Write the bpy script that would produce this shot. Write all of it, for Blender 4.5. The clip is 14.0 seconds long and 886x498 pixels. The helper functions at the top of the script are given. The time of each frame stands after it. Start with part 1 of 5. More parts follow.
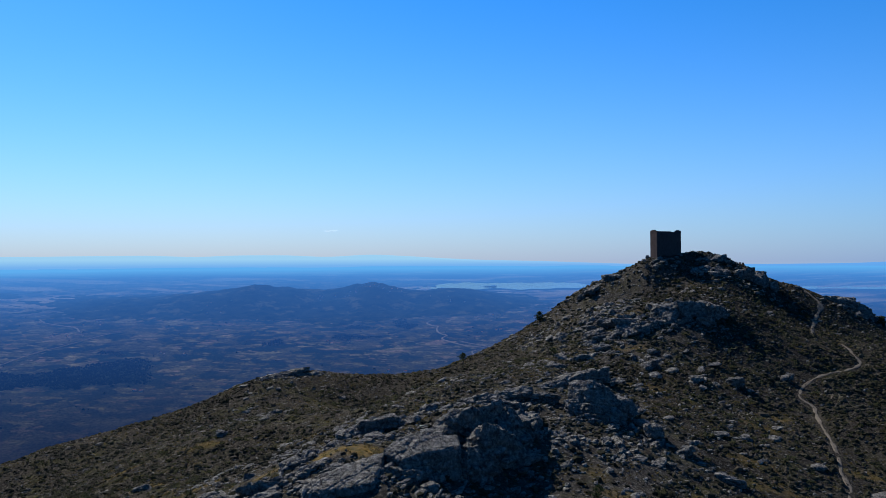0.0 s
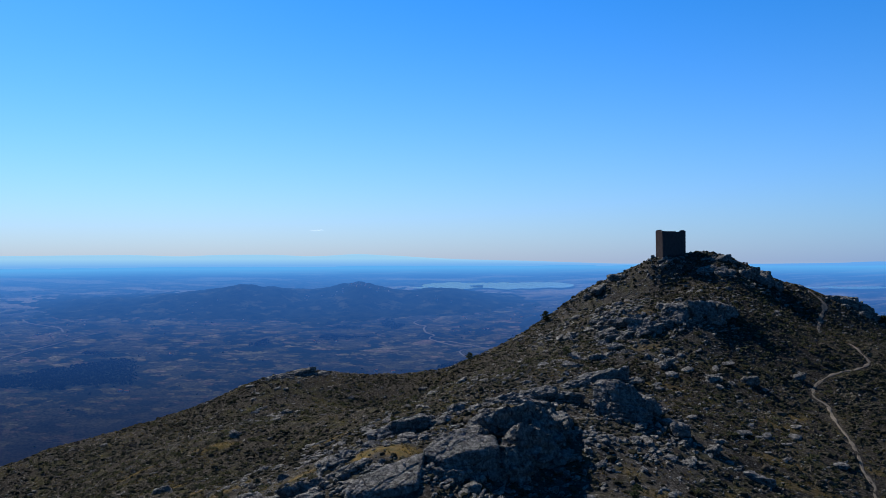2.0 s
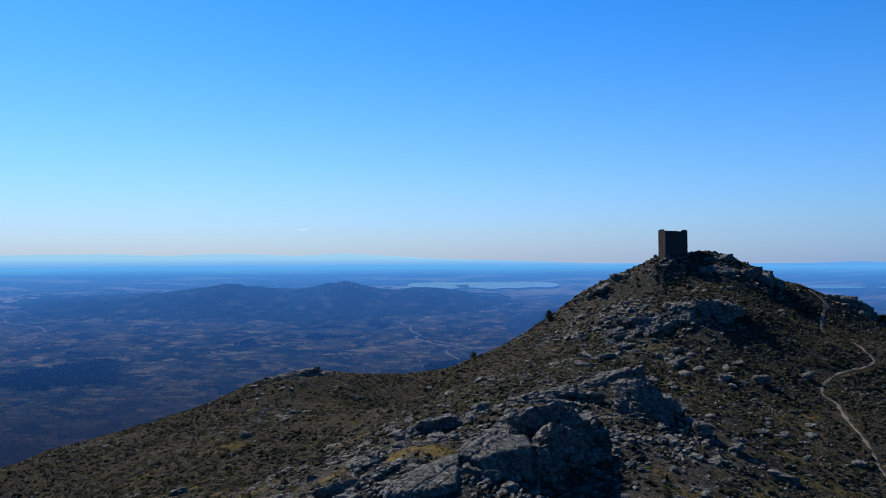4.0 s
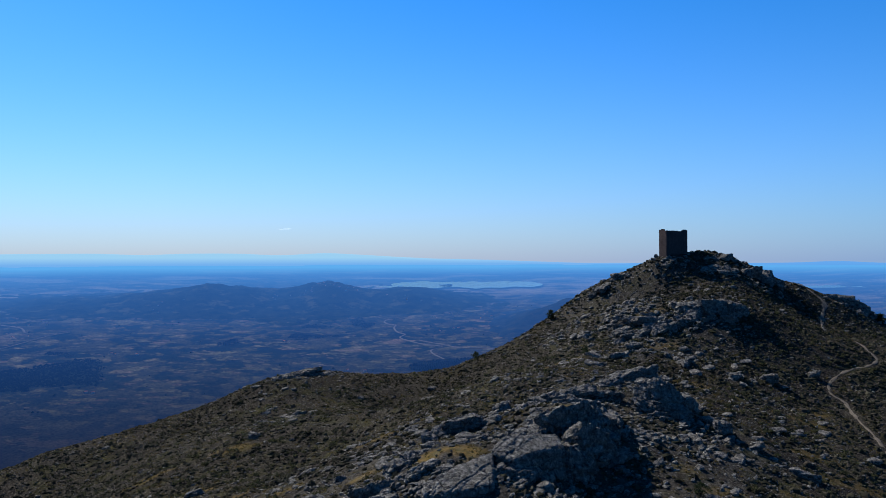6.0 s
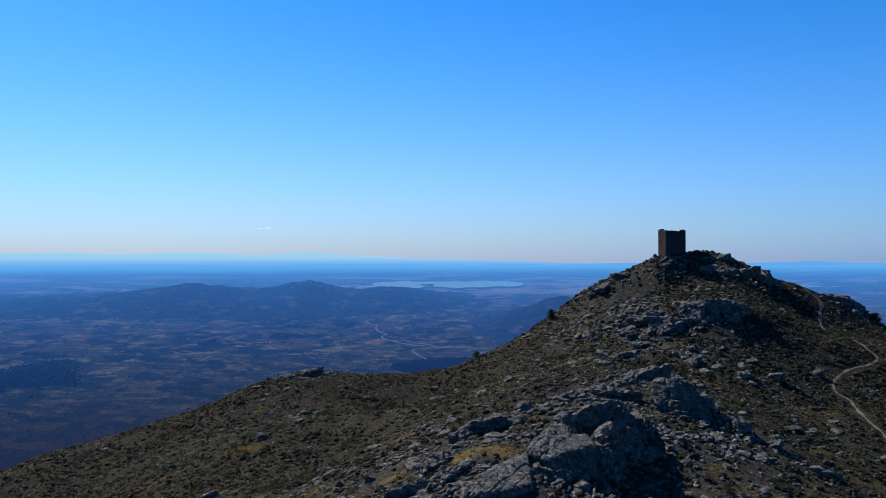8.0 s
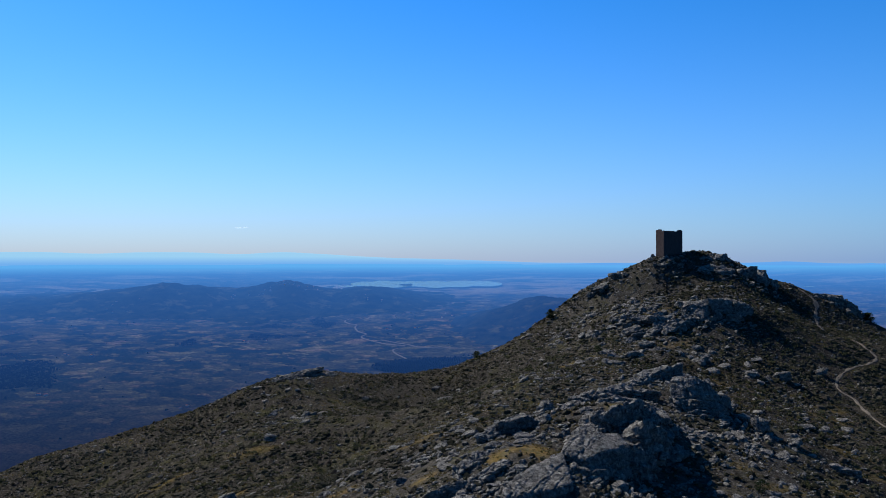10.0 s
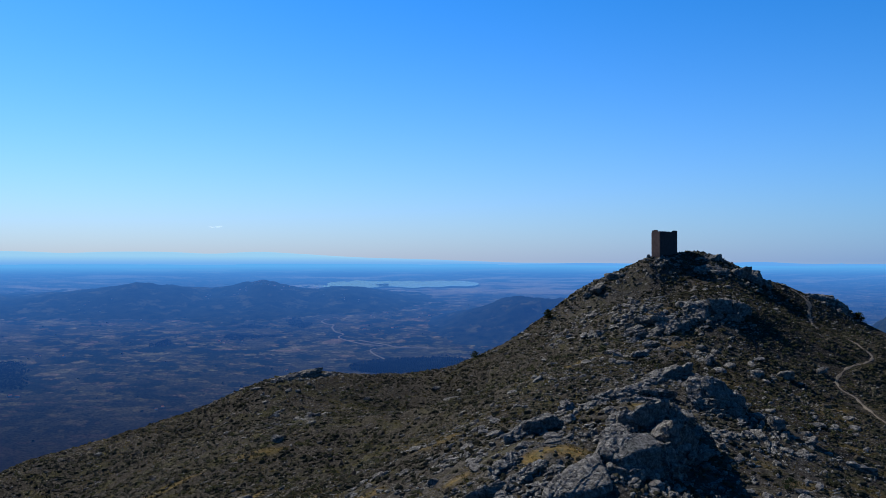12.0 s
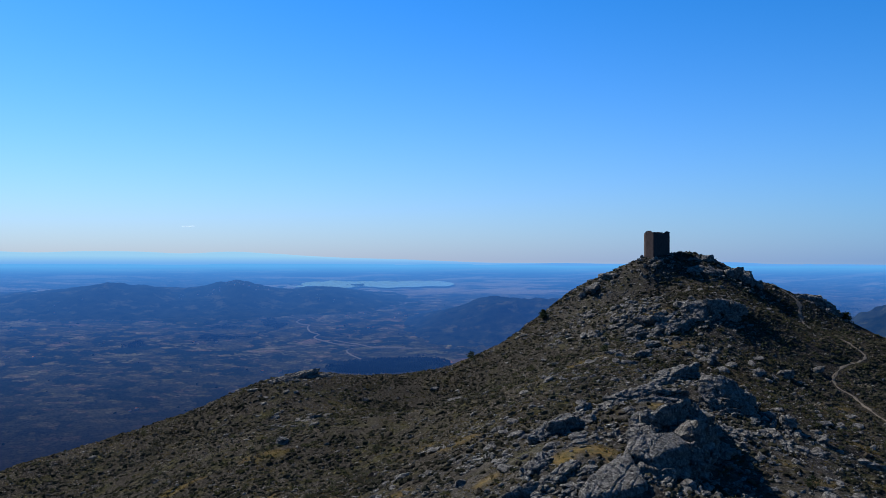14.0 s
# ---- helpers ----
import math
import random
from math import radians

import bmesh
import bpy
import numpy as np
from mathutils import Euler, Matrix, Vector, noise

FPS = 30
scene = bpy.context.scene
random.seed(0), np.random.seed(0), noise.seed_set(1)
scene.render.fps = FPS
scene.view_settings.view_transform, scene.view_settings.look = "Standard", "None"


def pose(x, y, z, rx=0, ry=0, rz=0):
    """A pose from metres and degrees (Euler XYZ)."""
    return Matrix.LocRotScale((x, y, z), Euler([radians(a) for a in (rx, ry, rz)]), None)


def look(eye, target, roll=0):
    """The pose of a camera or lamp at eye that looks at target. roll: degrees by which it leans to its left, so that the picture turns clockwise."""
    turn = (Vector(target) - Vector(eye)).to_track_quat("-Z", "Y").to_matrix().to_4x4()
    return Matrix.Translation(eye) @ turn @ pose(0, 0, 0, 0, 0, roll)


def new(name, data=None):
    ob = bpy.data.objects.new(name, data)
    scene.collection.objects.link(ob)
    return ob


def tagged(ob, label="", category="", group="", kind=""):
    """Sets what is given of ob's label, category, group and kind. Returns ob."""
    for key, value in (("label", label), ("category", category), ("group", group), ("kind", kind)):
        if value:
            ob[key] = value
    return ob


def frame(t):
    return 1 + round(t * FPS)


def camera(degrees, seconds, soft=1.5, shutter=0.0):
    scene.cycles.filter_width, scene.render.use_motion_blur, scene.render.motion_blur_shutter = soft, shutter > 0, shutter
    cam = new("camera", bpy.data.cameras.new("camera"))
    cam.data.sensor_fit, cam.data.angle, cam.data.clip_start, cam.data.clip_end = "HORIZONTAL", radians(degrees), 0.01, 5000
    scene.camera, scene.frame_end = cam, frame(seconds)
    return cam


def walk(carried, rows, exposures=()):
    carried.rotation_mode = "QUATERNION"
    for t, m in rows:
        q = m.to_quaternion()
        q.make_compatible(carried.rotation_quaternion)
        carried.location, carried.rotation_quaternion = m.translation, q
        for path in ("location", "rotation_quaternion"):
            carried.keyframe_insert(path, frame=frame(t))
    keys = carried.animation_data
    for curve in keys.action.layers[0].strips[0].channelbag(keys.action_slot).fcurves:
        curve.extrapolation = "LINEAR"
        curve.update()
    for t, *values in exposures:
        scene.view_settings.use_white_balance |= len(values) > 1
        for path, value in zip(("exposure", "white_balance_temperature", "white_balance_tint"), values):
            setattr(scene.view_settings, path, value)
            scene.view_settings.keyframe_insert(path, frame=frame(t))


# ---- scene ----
cam = camera(60.0, 14.0, 0.5)
# seconds; eye x, y, z; heading to the left, pitch, lean to the right (degrees)
ROWS = [
    (0, -0.00, 0.00, 40.00, -0.000, 1.030, 0.326),
    (1, -4.34, 0.23, 40.02, -0.562, 1.014, 0.293),
    (2, -8.38, 0.51, 40.02, -1.127, 0.996, 0.273),
    (3, -12.25, 0.84, 40.02, -1.710, 0.977, 0.260),
    (4, -16.06, 1.24, 40.01, -2.321, 0.958, 0.248),
    (5, -19.88, 1.69, 40.00, -2.969, 0.940, 0.234),
    (6, -23.79, 2.22, 39.98, -3.659, 0.923, 0.214),
    (7, -27.82, 2.81, 39.97, -4.397, 0.908, 0.187),
    (8, -31.99, 3.46, 39.95, -5.183, 0.895, 0.153),
    (9, -36.31, 4.17, 39.94, -6.018, 0.884, 0.112),
    (10, -40.74, 4.94, 39.94, -6.898, 0.876, 0.067),
    (11, -45.23, 5.74, 39.95, -7.818, 0.872, 0.021),
    (12, -49.73, 6.59, 39.97, -8.772, 0.870, -0.022),
    (13, -54.13, 7.45, 40.01, -9.750, 0.871, -0.056),
    (14, -58.32, 8.32, 40.07, -10.739, 0.875, -0.073),
]
walk(cam, [(t, pose(x, y, z, 90 + pitch, 0, yaw) @ pose(0, 0, 0, 0, 0, -lean)) for t, x, y, z, yaw, pitch, lean in ROWS], [(0, 1.0), (14, 1.0)])


# ---- world, sun, exposure ----
SUN_AZ, SUN_EL = -34.0, 40.0      # degrees to the right of +y, above the horizon
world = bpy.data.worlds.new("sky")
scene.world = world
world.use_nodes = True
wn = world.node_tree
sky = wn.nodes.new("ShaderNodeTexSky")
sky.sky_type, sky.sun_disc = "NISHITA", False
sky.sun_elevation, sky.sun_rotation = radians(SUN_EL), radians(SUN_AZ)
sky.altitude, sky.air_density, sky.dust_density, sky.ozone_density = 1000, 1.0, 0.2, 5.0
back = wn.nodes["Background"]
tint = wn.nodes.new("ShaderNodeMix")
tint.data_type, tint.blend_type = "RGBA", "MULTIPLY"
tint.inputs[0].default_value, tint.inputs[7].default_value = 1.0, (0.402, 0.588, 0.765, 1)
deep = wn.nodes.new("ShaderNodeHueSaturation")
deep.inputs["Saturation"].default_value = 1.14
even = wn.nodes.new("ShaderNodeGamma")
even.inputs["Gamma"].default_value = 1.06
wn.links.new(sky.outputs["Color"], even.inputs["Color"])
wn.links.new(even.outputs["Color"], tint.inputs[6])
wn.links.new(tint.outputs[2], deep.inputs["Color"])
# pale haze that thickens towards the horizon
way = wn.nodes.new("ShaderNodeTexCoord")
split = wn.nodes.new("ShaderNodeSeparateXYZ")
wn.links.new(way.outputs["Generated"], split.inputs[0])
low = wn.nodes.new("ShaderNodeMath")
low.operation, low.inputs[1].default_value = "ABSOLUTE", 0.0
wn.links.new(split.outputs["Z"], low.inputs[0])
thick = wn.nodes.new("ShaderNodeMath")
thick.operation, thick.inputs[1].default_value = "MULTIPLY", -8.0
wn.links.new(low.outputs[0], thick.inputs[0])
veil = wn.nodes.new("ShaderNodeMath")
veil.operation, veil.inputs[0].default_value = "POWER", 2.718
wn.links.new(thick.outputs[0], veil.inputs[1])
haze = wn.nodes.new("ShaderNodeMix")
haze.data_type = "RGBA"
# it is brightest below the sun
sunward = wn.nodes.new("ShaderNodeVectorMath")
sunward.operation = "DOT_PRODUCT"
sunward.inputs[1].default_value = (math.sin(radians(SUN_AZ)), math.cos(radians(SUN_AZ)), 0.0)
wn.links.new(way.outputs["Generated"], sunward.inputs[0])
glow = wn.nodes.new("ShaderNodeMapRange")
glow.inputs["From Min"].default_value, glow.inputs["From Max"].default_value = 0.1, 0.95
glow.inputs["To Min"].default_value, glow.inputs["To Max"].default_value = 0.0, 1.0
wn.links.new(sunward.outputs["Value"], glow.inputs["Value"])
veil_colour = wn.nodes.new("ShaderNodeMix")
veil_colour.data_type = "RGBA"
veil_colour.inputs[6].default_value, veil_colour.inputs[7].default_value = (0.75, 1.6, 3.1, 1), (2.45, 2.75, 3.35, 1)
wn.links.new(glow.outputs["Result"], veil_colour.inputs[0])
wn.links.new(veil_colour.outputs[2], haze.inputs[7])
wn.links.new(veil.outputs[0], haze.inputs[0])
wn.links.new(deep.outputs["Color"], haze.inputs[6])
wn.links.new(haze.outputs[2], back.inputs["Color"])
back.inputs["Strength"].default_value = 0.1
sun = new("sun", bpy.data.lights.new("sun", "SUN"))
sun.data.energy, sun.data.angle, sun.data.color = 5.0, radians(0.5), (1.0, 0.95, 0.87)
sa, se = radians(SUN_AZ), radians(SUN_EL)
sun_way = Vector((math.sin(sa) * math.cos(se), math.cos(sa) * math.cos(se), math.sin(se)))
sun.matrix_world = look(sun_way * 100, (0, 0, 0))


# ---- small helpers ----
def lattice(ix, iy, seed):
    n = (ix.astype(np.int64) * 374761393 + iy.astype(np.int64) * 668265263 + seed * 1274126177) & 0xFFFFFFFF
    n = ((n ^ (n >> 13)) * 1274126177) & 0xFFFFFFFF
    return ((n ^ (n >> 16)) & 0xFFFFFF) / float(0xFFFFFF)


def soft_noise(x, y, size, seed=0):
    """Smooth noise from -1 to 1 with bumps of that size."""
    x, y = np.asarray(x, float) / size, np.asarray(y, float) / size
    ix, iy = np.floor(x), np.floor(y)
    u, v = x - ix, y - iy
    u, v = u * u * (3 - 2 * u), v * v * (3 - 2 * v)
    a, b = lattice(ix, iy, seed), lattice(ix + 1, iy, seed)
    c, d = lattice(ix, iy + 1, seed), lattice(ix + 1, iy + 1, seed)
    return 2 * ((a * (1 - u) + b * u) * (1 - v) + (c * (1 - u) + d * u) * v) - 1


def fractal(x, y, size, seed=0, octaves=4, gain=0.5):
    total, amp = 0.0, 1.0
    for k in range(octaves):
        total = total + amp * soft_noise(x, y, size / 2 ** k, seed + 17 * k)
        amp *= gain
    return total


def mesh_from(name, verts, faces, material=None, smooth=False):
    me = bpy.data.meshes.new(name)
    me.from_pydata([tuple(v) for v in verts] if not isinstance(verts, np.ndarray) else verts.tolist(), [], faces if isinstance(faces, list) else faces.tolist())
    if material:
        me.materials.append(material)
    me.polygons.foreach_set("use_smooth", [smooth] * len(me.polygons))
    me.update()
    return me


def part(name, bm, material, parent, label=""):
    """A bmesh, or a finished mesh, as one object under a thing or a part."""
    me = bm
    if isinstance(bm, bmesh.types.BMesh):
        me = bpy.data.meshes.new(name)
        bm.to_mesh(me)
        bm.free()
    if material and not me.materials:
        me.materials.append(material)
    ob = new(name, me)
    ob.parent = parent
    return tagged(ob, label)


def grid_faces(nu, nv):
    i = np.arange(nu * nv).reshape(nv, nu)
    return np.stack([i[:-1, :-1], i[:-1, 1:], i[1:, 1:], i[1:, :-1]], -1).reshape(-1, 4)


# ---- the lie of the land ----
EYE_X = -20.0
FLOOR = -62.0
# swells and hollows of the hill: x, y, radius, height
SWELLS = [
    (76.1, 253.1, 124.6, 104.5), (76.7, 333.1, 19.9, -18.4), (97.3, 224.8, 56.1, -38.1), (-220, 47.6, 151.1, -11.1),
    (1.4, 260.4, 37.2, -32.5), (151.2, 274.9, 25.6, 28), (-195.6, 392.6, 53.5, -34.8), (-40.1, 187, 19.9, -9.7),
    (125.7, 273.1, 20.6, -19.6), (-101.1, 368.3, 33.8, -15.7), (84.6, 120.6, 47.7, -21), (142.8, 404.5, 32.3, 25.3),
    (5.4, 412.4, 46.8, -30.5), (45.1, 289.8, 19.9, -17.7), (-144, 321.1, 33.5, 34.6), (-26.1, -35.4, 138, 54.1),
    (-66.1, 296.2, 24.3, 11), (-18.5, 115.3, 20, 4.8), (-172.3, 257.6, 20, 14.5), (22.8, 338.7, 26.3, -27.9),
    (75.7, 284.5, 19.8, -27), (-139, 332, 19.8, -26.3), (157.9, 270.4, 19.7, -22.9), (72.8, 296.5, 41.7, 46.5),
    (-165, 300, 32, -4),    (81.5, 297.5, 5.5, 2.2), (78.5, 301, 3.5, 0.8), (84, 294.5, 5.5, 2.4), (72, 300, 9, 1.3), (127, 300, 7, -2.2), (112, 304, 9, -0.9),
    # the grassy terrace, the top of the great crag and the drop beside it
    (-15, 121, 7, 2.2), (8, 142, 7, 3.6), (10, 118, 9, -3.2),
]


def plain_height(x, y):
    d = np.hypot(np.asarray(x) - EYE_X, y)
    return -441.0 + 0.095 * d


def hill_height(x, y):
    x, y = np.asarray(x, float), np.asarray(y, float)
    z = np.full(np.broadcast(x, y).shape, FLOOR)
    for a, b, r, h in SWELLS:
        z = z + h * np.exp(-((x - a) ** 2 + (y - b) ** 2) / (2 * r * r))
    return z


def ground_height(x, y):
    x, y = np.asarray(x, float), np.asarray(y, float)
    r = np.hypot(x - 30, y - 220)
    rough = 0.6 * fractal(x, y, 22, 3, 3) + 0.3 * fractal(x, y, 5, 5, 3) - 0.35
    hill = hill_height(x, y) + rough - 0.32 * np.maximum(0, r - 235) + np.clip((r - 300) / 300, 0, 1) * 14 * fractal(x, y, 180, 9, 3)
    flat = plain_height(x, y) + 3 * fractal(x, y, 400, 11, 3)
    k = 14.0
    top = np.maximum(hill, flat)
    return top + k * np.log(np.exp((hill - top) / k) + np.exp((flat - top) / k))


STONY = [(2, 130, 24, 1.0), (-18, 114, 18, 0.9), (30, 157, 13, 0.9), (62, 233, 18, 1.0), (95, 292, 24, 0.9), (-57, 288, 13, 0.8), (45, 190, 16, 0.5), (150, 287, 16, 0.6), (55, 145, 22, 0.5), (45, 300, 18, 0.6), (-54, 240, 10, 0.6), (52, 262, 18, 0.5), (66, 285, 15, 0.55), (38, 222, 14, 0.5), (20, 180, 14, 0.3), (48, 240, 16, 0.5), (60, 252, 16, 0.5), (72, 268, 16, 0.5), (-30, 110, 15, 0.8), (-24, 140, 8, 0.4)]


def stoniness(x, y):
    """How much bare stone there is, from 0 to 1."""
    s = 0.12 + 0.18 * fractal(x, y, 30, 61, 3)
    for a, b, r, k in STONY:
        s = s + k * np.exp(-((x - a) ** 2 + (y - b) ** 2) / (2 * r * r))
    return np.clip(s, 0.02, 1)


MEADOWS = [(-14.6, 120.2, 4.9, 2.7), (9, 141.5, 4.0, 1.3), (-29.4, 126, 2.2, 1.0)]
# thinner grass between the bushes
GRASSY = [(49, 187, 6, 2.6), (-28.5, 152.8, 5, 2.6), (-69, 172, 8, 3), (72, 176, 6, 2.2), (80.6, 187, 5, 2), (61, 151.5, 6, 2.4), (62, 142, 6, 2.2), (29, 121.5, 4, 2), (25, 128, 2, 3),
          (55, 221, 8, 2), (58, 243, 7, 2), (-67, 208, 7, 2.6), (-88, 205, 7, 2.6), (25, 223, 6, 1.8), (-45, 136, 6, 2.2), (-58, 150, 7, 2.4), (-36, 172, 7, 2.6), (44, 128, 5, 2), (88, 160, 6, 2.4)]


def in_any(places, x, y):
    m = np.zeros(len(x), bool)
    for a, b, rx, ry in places:
        m |= ((x - a) / rx) ** 2 + ((y - b) / ry) ** 2 < 1 + 0.7 * fractal(x, y, 4, 62, 3)
    return m


def in_meadow(x, y):
    return in_any(MEADOWS, x, y)


# ---- materials ----
def nodes_of(name):
    m = bpy.data.materials.new(name)
    m.use_nodes = True
    nt = m.node_tree
    return m, nt, nt.nodes["Principled BSDF"], nt.nodes["Material Output"]


def noise_node(nt, scale, detail=6, rough=0.6, vector=None):
    n = nt.nodes.new("ShaderNodeTexNoise")
    n.inputs["Scale"].default_value, n.inputs["Detail"].default_value, n.inputs["Roughness"].default_value = scale, detail, rough
    if vector:
        nt.links.new(vector, n.inputs["Vector"])
    return n.outputs["Fac"]


def ramp(nt, fac, stops):
    r = nt.nodes.new("ShaderNodeValToRGB")
    r.color_ramp.elements[0].position, r.color_ramp.elements[0].color = stops[0][0], (*stops[0][1], 1)
    r.color_ramp.elements[1].position, r.color_ramp.elements[1].color = stops[-1][0], (*stops[-1][1], 1)
    for p, c in stops[1:-1]:
        r.color_ramp.elements.new(p).color = (*c, 1)
    nt.links.new(fac, r.inputs["Fac"])
    return r.outputs["Color"]


def mix(nt, fac, a, b, mode="MIX"):
    n = nt.nodes.new("ShaderNodeMix")
    n.data_type, n.blend_type = "RGBA", mode
    for sock, v in ((n.inputs[0], fac), (n.inputs[6], a), (n.inputs[7], b)):
        if isinstance(v, (int, float)):
            sock.default_value = v
        elif isinstance(v, tuple):
            sock.default_value = (*v, 1)
        else:
            nt.links.new(v, sock)
    return n.outputs[2]


def bump(nt, bsdf, height, strength, distance):
    b = nt.nodes.new("ShaderNodeBump")
    b.inputs["Strength"].default_value, b.inputs["Distance"].default_value = strength, distance
    nt.links.new(height, b.inputs["Height"])
    nt.links.new(b.outputs["Normal"], bsdf.inputs["Normal"])


def position(nt):
    return nt.nodes.new("ShaderNodeNewGeometry").outputs["Position"]


def white(v):
    return (v, v, v)


def hillside_material():
    m, nt, bsdf, out = nodes_of("hillside")
    p = position(nt)
    soil = ramp(nt, noise_node(nt, 1.7, 9, 0.75, p), [(0.40, (0.0095, 0.0088, 0.0080)), (0.52, (0.0170, 0.0152, 0.0126)), (0.66, (0.068, 0.062, 0.052))])
    grass = ramp(nt, noise_node(nt, 1.1, 8, 0.72, p), [(0.40, (0.0100, 0.0106, 0.0064)), (0.52, (0.0195, 0.0188, 0.0090)), (0.66, (0.068, 0.061, 0.026))])
    where = ramp(nt, noise_node(nt, 0.11, 8, 0.72, p), [(0.5, white(0.0)), (0.64, white(1.0))])
    col = mix(nt, where, soil, grass)
    grit = ramp(nt, noise_node(nt, 2.4, 6, 0.68, p), [(0.57, white(0.0)), (0.65, white(0.8))])
    col = mix(nt, grit, col, (0.098, 0.090, 0.079))
    meadow = nt.nodes.new("ShaderNodeAttribute")
    meadow.attribute_name = "meadow"
    gold = ramp(nt, noise_node(nt, 0.9, 6, 0.65, p), [(0.35, (0.052, 0.046, 0.014)), (0.6, (0.125, 0.080, 0.025)), (0.75, (0.105, 0.080, 0.044))])
    thin = nt.nodes.new("ShaderNodeMath")
    thin.operation = "MULTIPLY"
    thin.inputs[1].default_value = 0.8
    nt.links.new(meadow.outputs["Fac"], thin.inputs[0])
    col = mix(nt, thin.outputs[0], col, gold)
    stony = nt.nodes.new("ShaderNodeAttribute")
    stony.attribute_name = "stony"
    edge = nt.nodes.new("ShaderNodeMath")
    edge.operation = "MULTIPLY_ADD"
    nt.links.new(noise_node(nt, 0.6, 6, 0.7, p), edge.inputs[0])
    edge.inputs[1].default_value = 0.5
    part_of = nt.nodes.new("ShaderNodeMath")
    part_of.operation = "MULTIPLY"
    part_of.inputs[1].default_value = 0.62
    nt.links.new(stony.outputs["Fac"], part_of.inputs[0])
    nt.links.new(part_of.outputs[0], edge.inputs[2])
    bare = ramp(nt, edge.outputs[0], [(0.82, white(0.0)), (1.0, white(0.6))])
    stone = ramp(nt, noise_node(nt, 1.1, 8, 0.7, p), [(0.3, (0.0304, 0.0286, 0.026)), (0.7, (0.0955, 0.0911, 0.0849))])
    col = mix(nt, bare, col, stone)
    nt.links.new(col, bsdf.inputs["Base Color"])
    bsdf.inputs["Roughness"].default_value = 0.95
    bsdf.inputs["Specular IOR Level"].default_value = 0.0
    bump(nt, bsdf, noise_node(nt, 1.9, 9, 0.75, p), 0.8, 0.26)
    return m


def granite_material(name, light=1.36):
    """Weathered granite: pale worn faces, dark lichen, thin joints and a coarse grain."""
    m, nt, bsdf, out = nodes_of(name)
    p = position(nt)
    tone = ramp(nt, noise_node(nt, 1.1, 10, 0.78, p), [(0.36, tuple(c * light for c in (0.020, 0.0196, 0.0192))), (0.5, tuple(c * light for c in (0.066, 0.064, 0.0615))), (0.64, tuple(c * light for c in (0.148, 0.143, 0.135)))])
    lichen = ramp(nt, noise_node(nt, 1.6, 9, 0.78, p), [(0.54, white(0.0)), (0.62, white(0.75))])
    col = mix(nt, lichen, tone, (0.030, 0.030, 0.028))
    pale = ramp(nt, noise_node(nt, 5.5, 4, 0.6, p), [(0.60, white(0.0)), (0.70, white(0.6))])
    col = mix(nt, pale, col, (0.20, 0.196, 0.184))
    wav = nt.nodes.new("ShaderNodeTexNoise")
    wav.inputs["Scale"].default_value, wav.inputs["Detail"].default_value = 0.9, 5
    nt.links.new(p, wav.inputs["Vector"])
    warp = nt.nodes.new("ShaderNodeVectorMath")
    warp.operation = "MULTIPLY_ADD"
    warp.inputs[1].default_value = (0.5, 0.5, 0.5)
    nt.links.new(wav.outputs["Color"], warp.inputs[0])
    nt.links.new(p, warp.inputs[2])
    lines = []
    for scale, width in ((0.42, 0.022), (1.1, 0.03)):
        v = nt.nodes.new("ShaderNodeTexVoronoi")
        v.feature = "DISTANCE_TO_EDGE"
        v.inputs["Scale"].default_value = scale
        nt.links.new(warp.outputs[0], v.inputs["Vector"])
        lines.append(ramp(nt, v.outputs["Distance"], [(0.0, white(0.0)), (width, white(1.0))]))
    crack = mix(nt, 1.0, lines[0], mix(nt, 0.5, (1, 1, 1), lines[1]), "MULTIPLY")
    col = mix(nt, 0.75, col, mix(nt, crack, (0.12, 0.12, 0.12), (1, 1, 1)), "MULTIPLY")
    col = mix(nt, 1.0, col, (1.0, 0.99, 0.96), "MULTIPLY")
    nt.links.new(col, bsdf.inputs["Base Color"])
    bsdf.inputs["Roughness"].default_value = 0.7
    bsdf.inputs["Specular IOR Level"].default_value = 0.015
    h = nt.nodes.new("ShaderNodeMath")
    h.operation = "MULTIPLY_ADD"
    nt.links.new(crack, h.inputs[0])
    h.inputs[1].default_value = 0.5
    nt.links.new(noise_node(nt, 1.8, 10, 0.78, p), h.inputs[2])
    bump(nt, bsdf, h.outputs[0], 1.0, 0.42)
    return m


def scrub_material(name, stops):
    m, nt, bsdf, out = nodes_of(name)
    info = nt.nodes.new("ShaderNodeNewGeometry").outputs["Random Per Island"]
    col = ramp(nt, info, stops)
    patch = ramp(nt, noise_node(nt, 0.03, 4, 0.6, position(nt)), [(0.35, white(0.65)), (0.7, white(1.3))])
    col = mix(nt, 1.0, col, patch, "MULTIPLY")
    nt.links.new(col, bsdf.inputs["Base Color"])
    bsdf.inputs["Roughness"].default_value = 0.8
    bsdf.inputs["Specular IOR Level"].default_value = 0.02
    # thin leaves let some light through
    leaf = nt.nodes.new("ShaderNodeBsdfTranslucent")
    nt.links.new(col, leaf.inputs["Color"])
    both = nt.nodes.new("ShaderNodeMixShader")
    both.inputs["Fac"].default_value = 0.52
    nt.links.new(bsdf.outputs[0], both.inputs[1])
    nt.links.new(leaf.outputs[0], both.inputs[2])
    nt.links.new(both.outputs[0], out.inputs["Surface"])
    return m


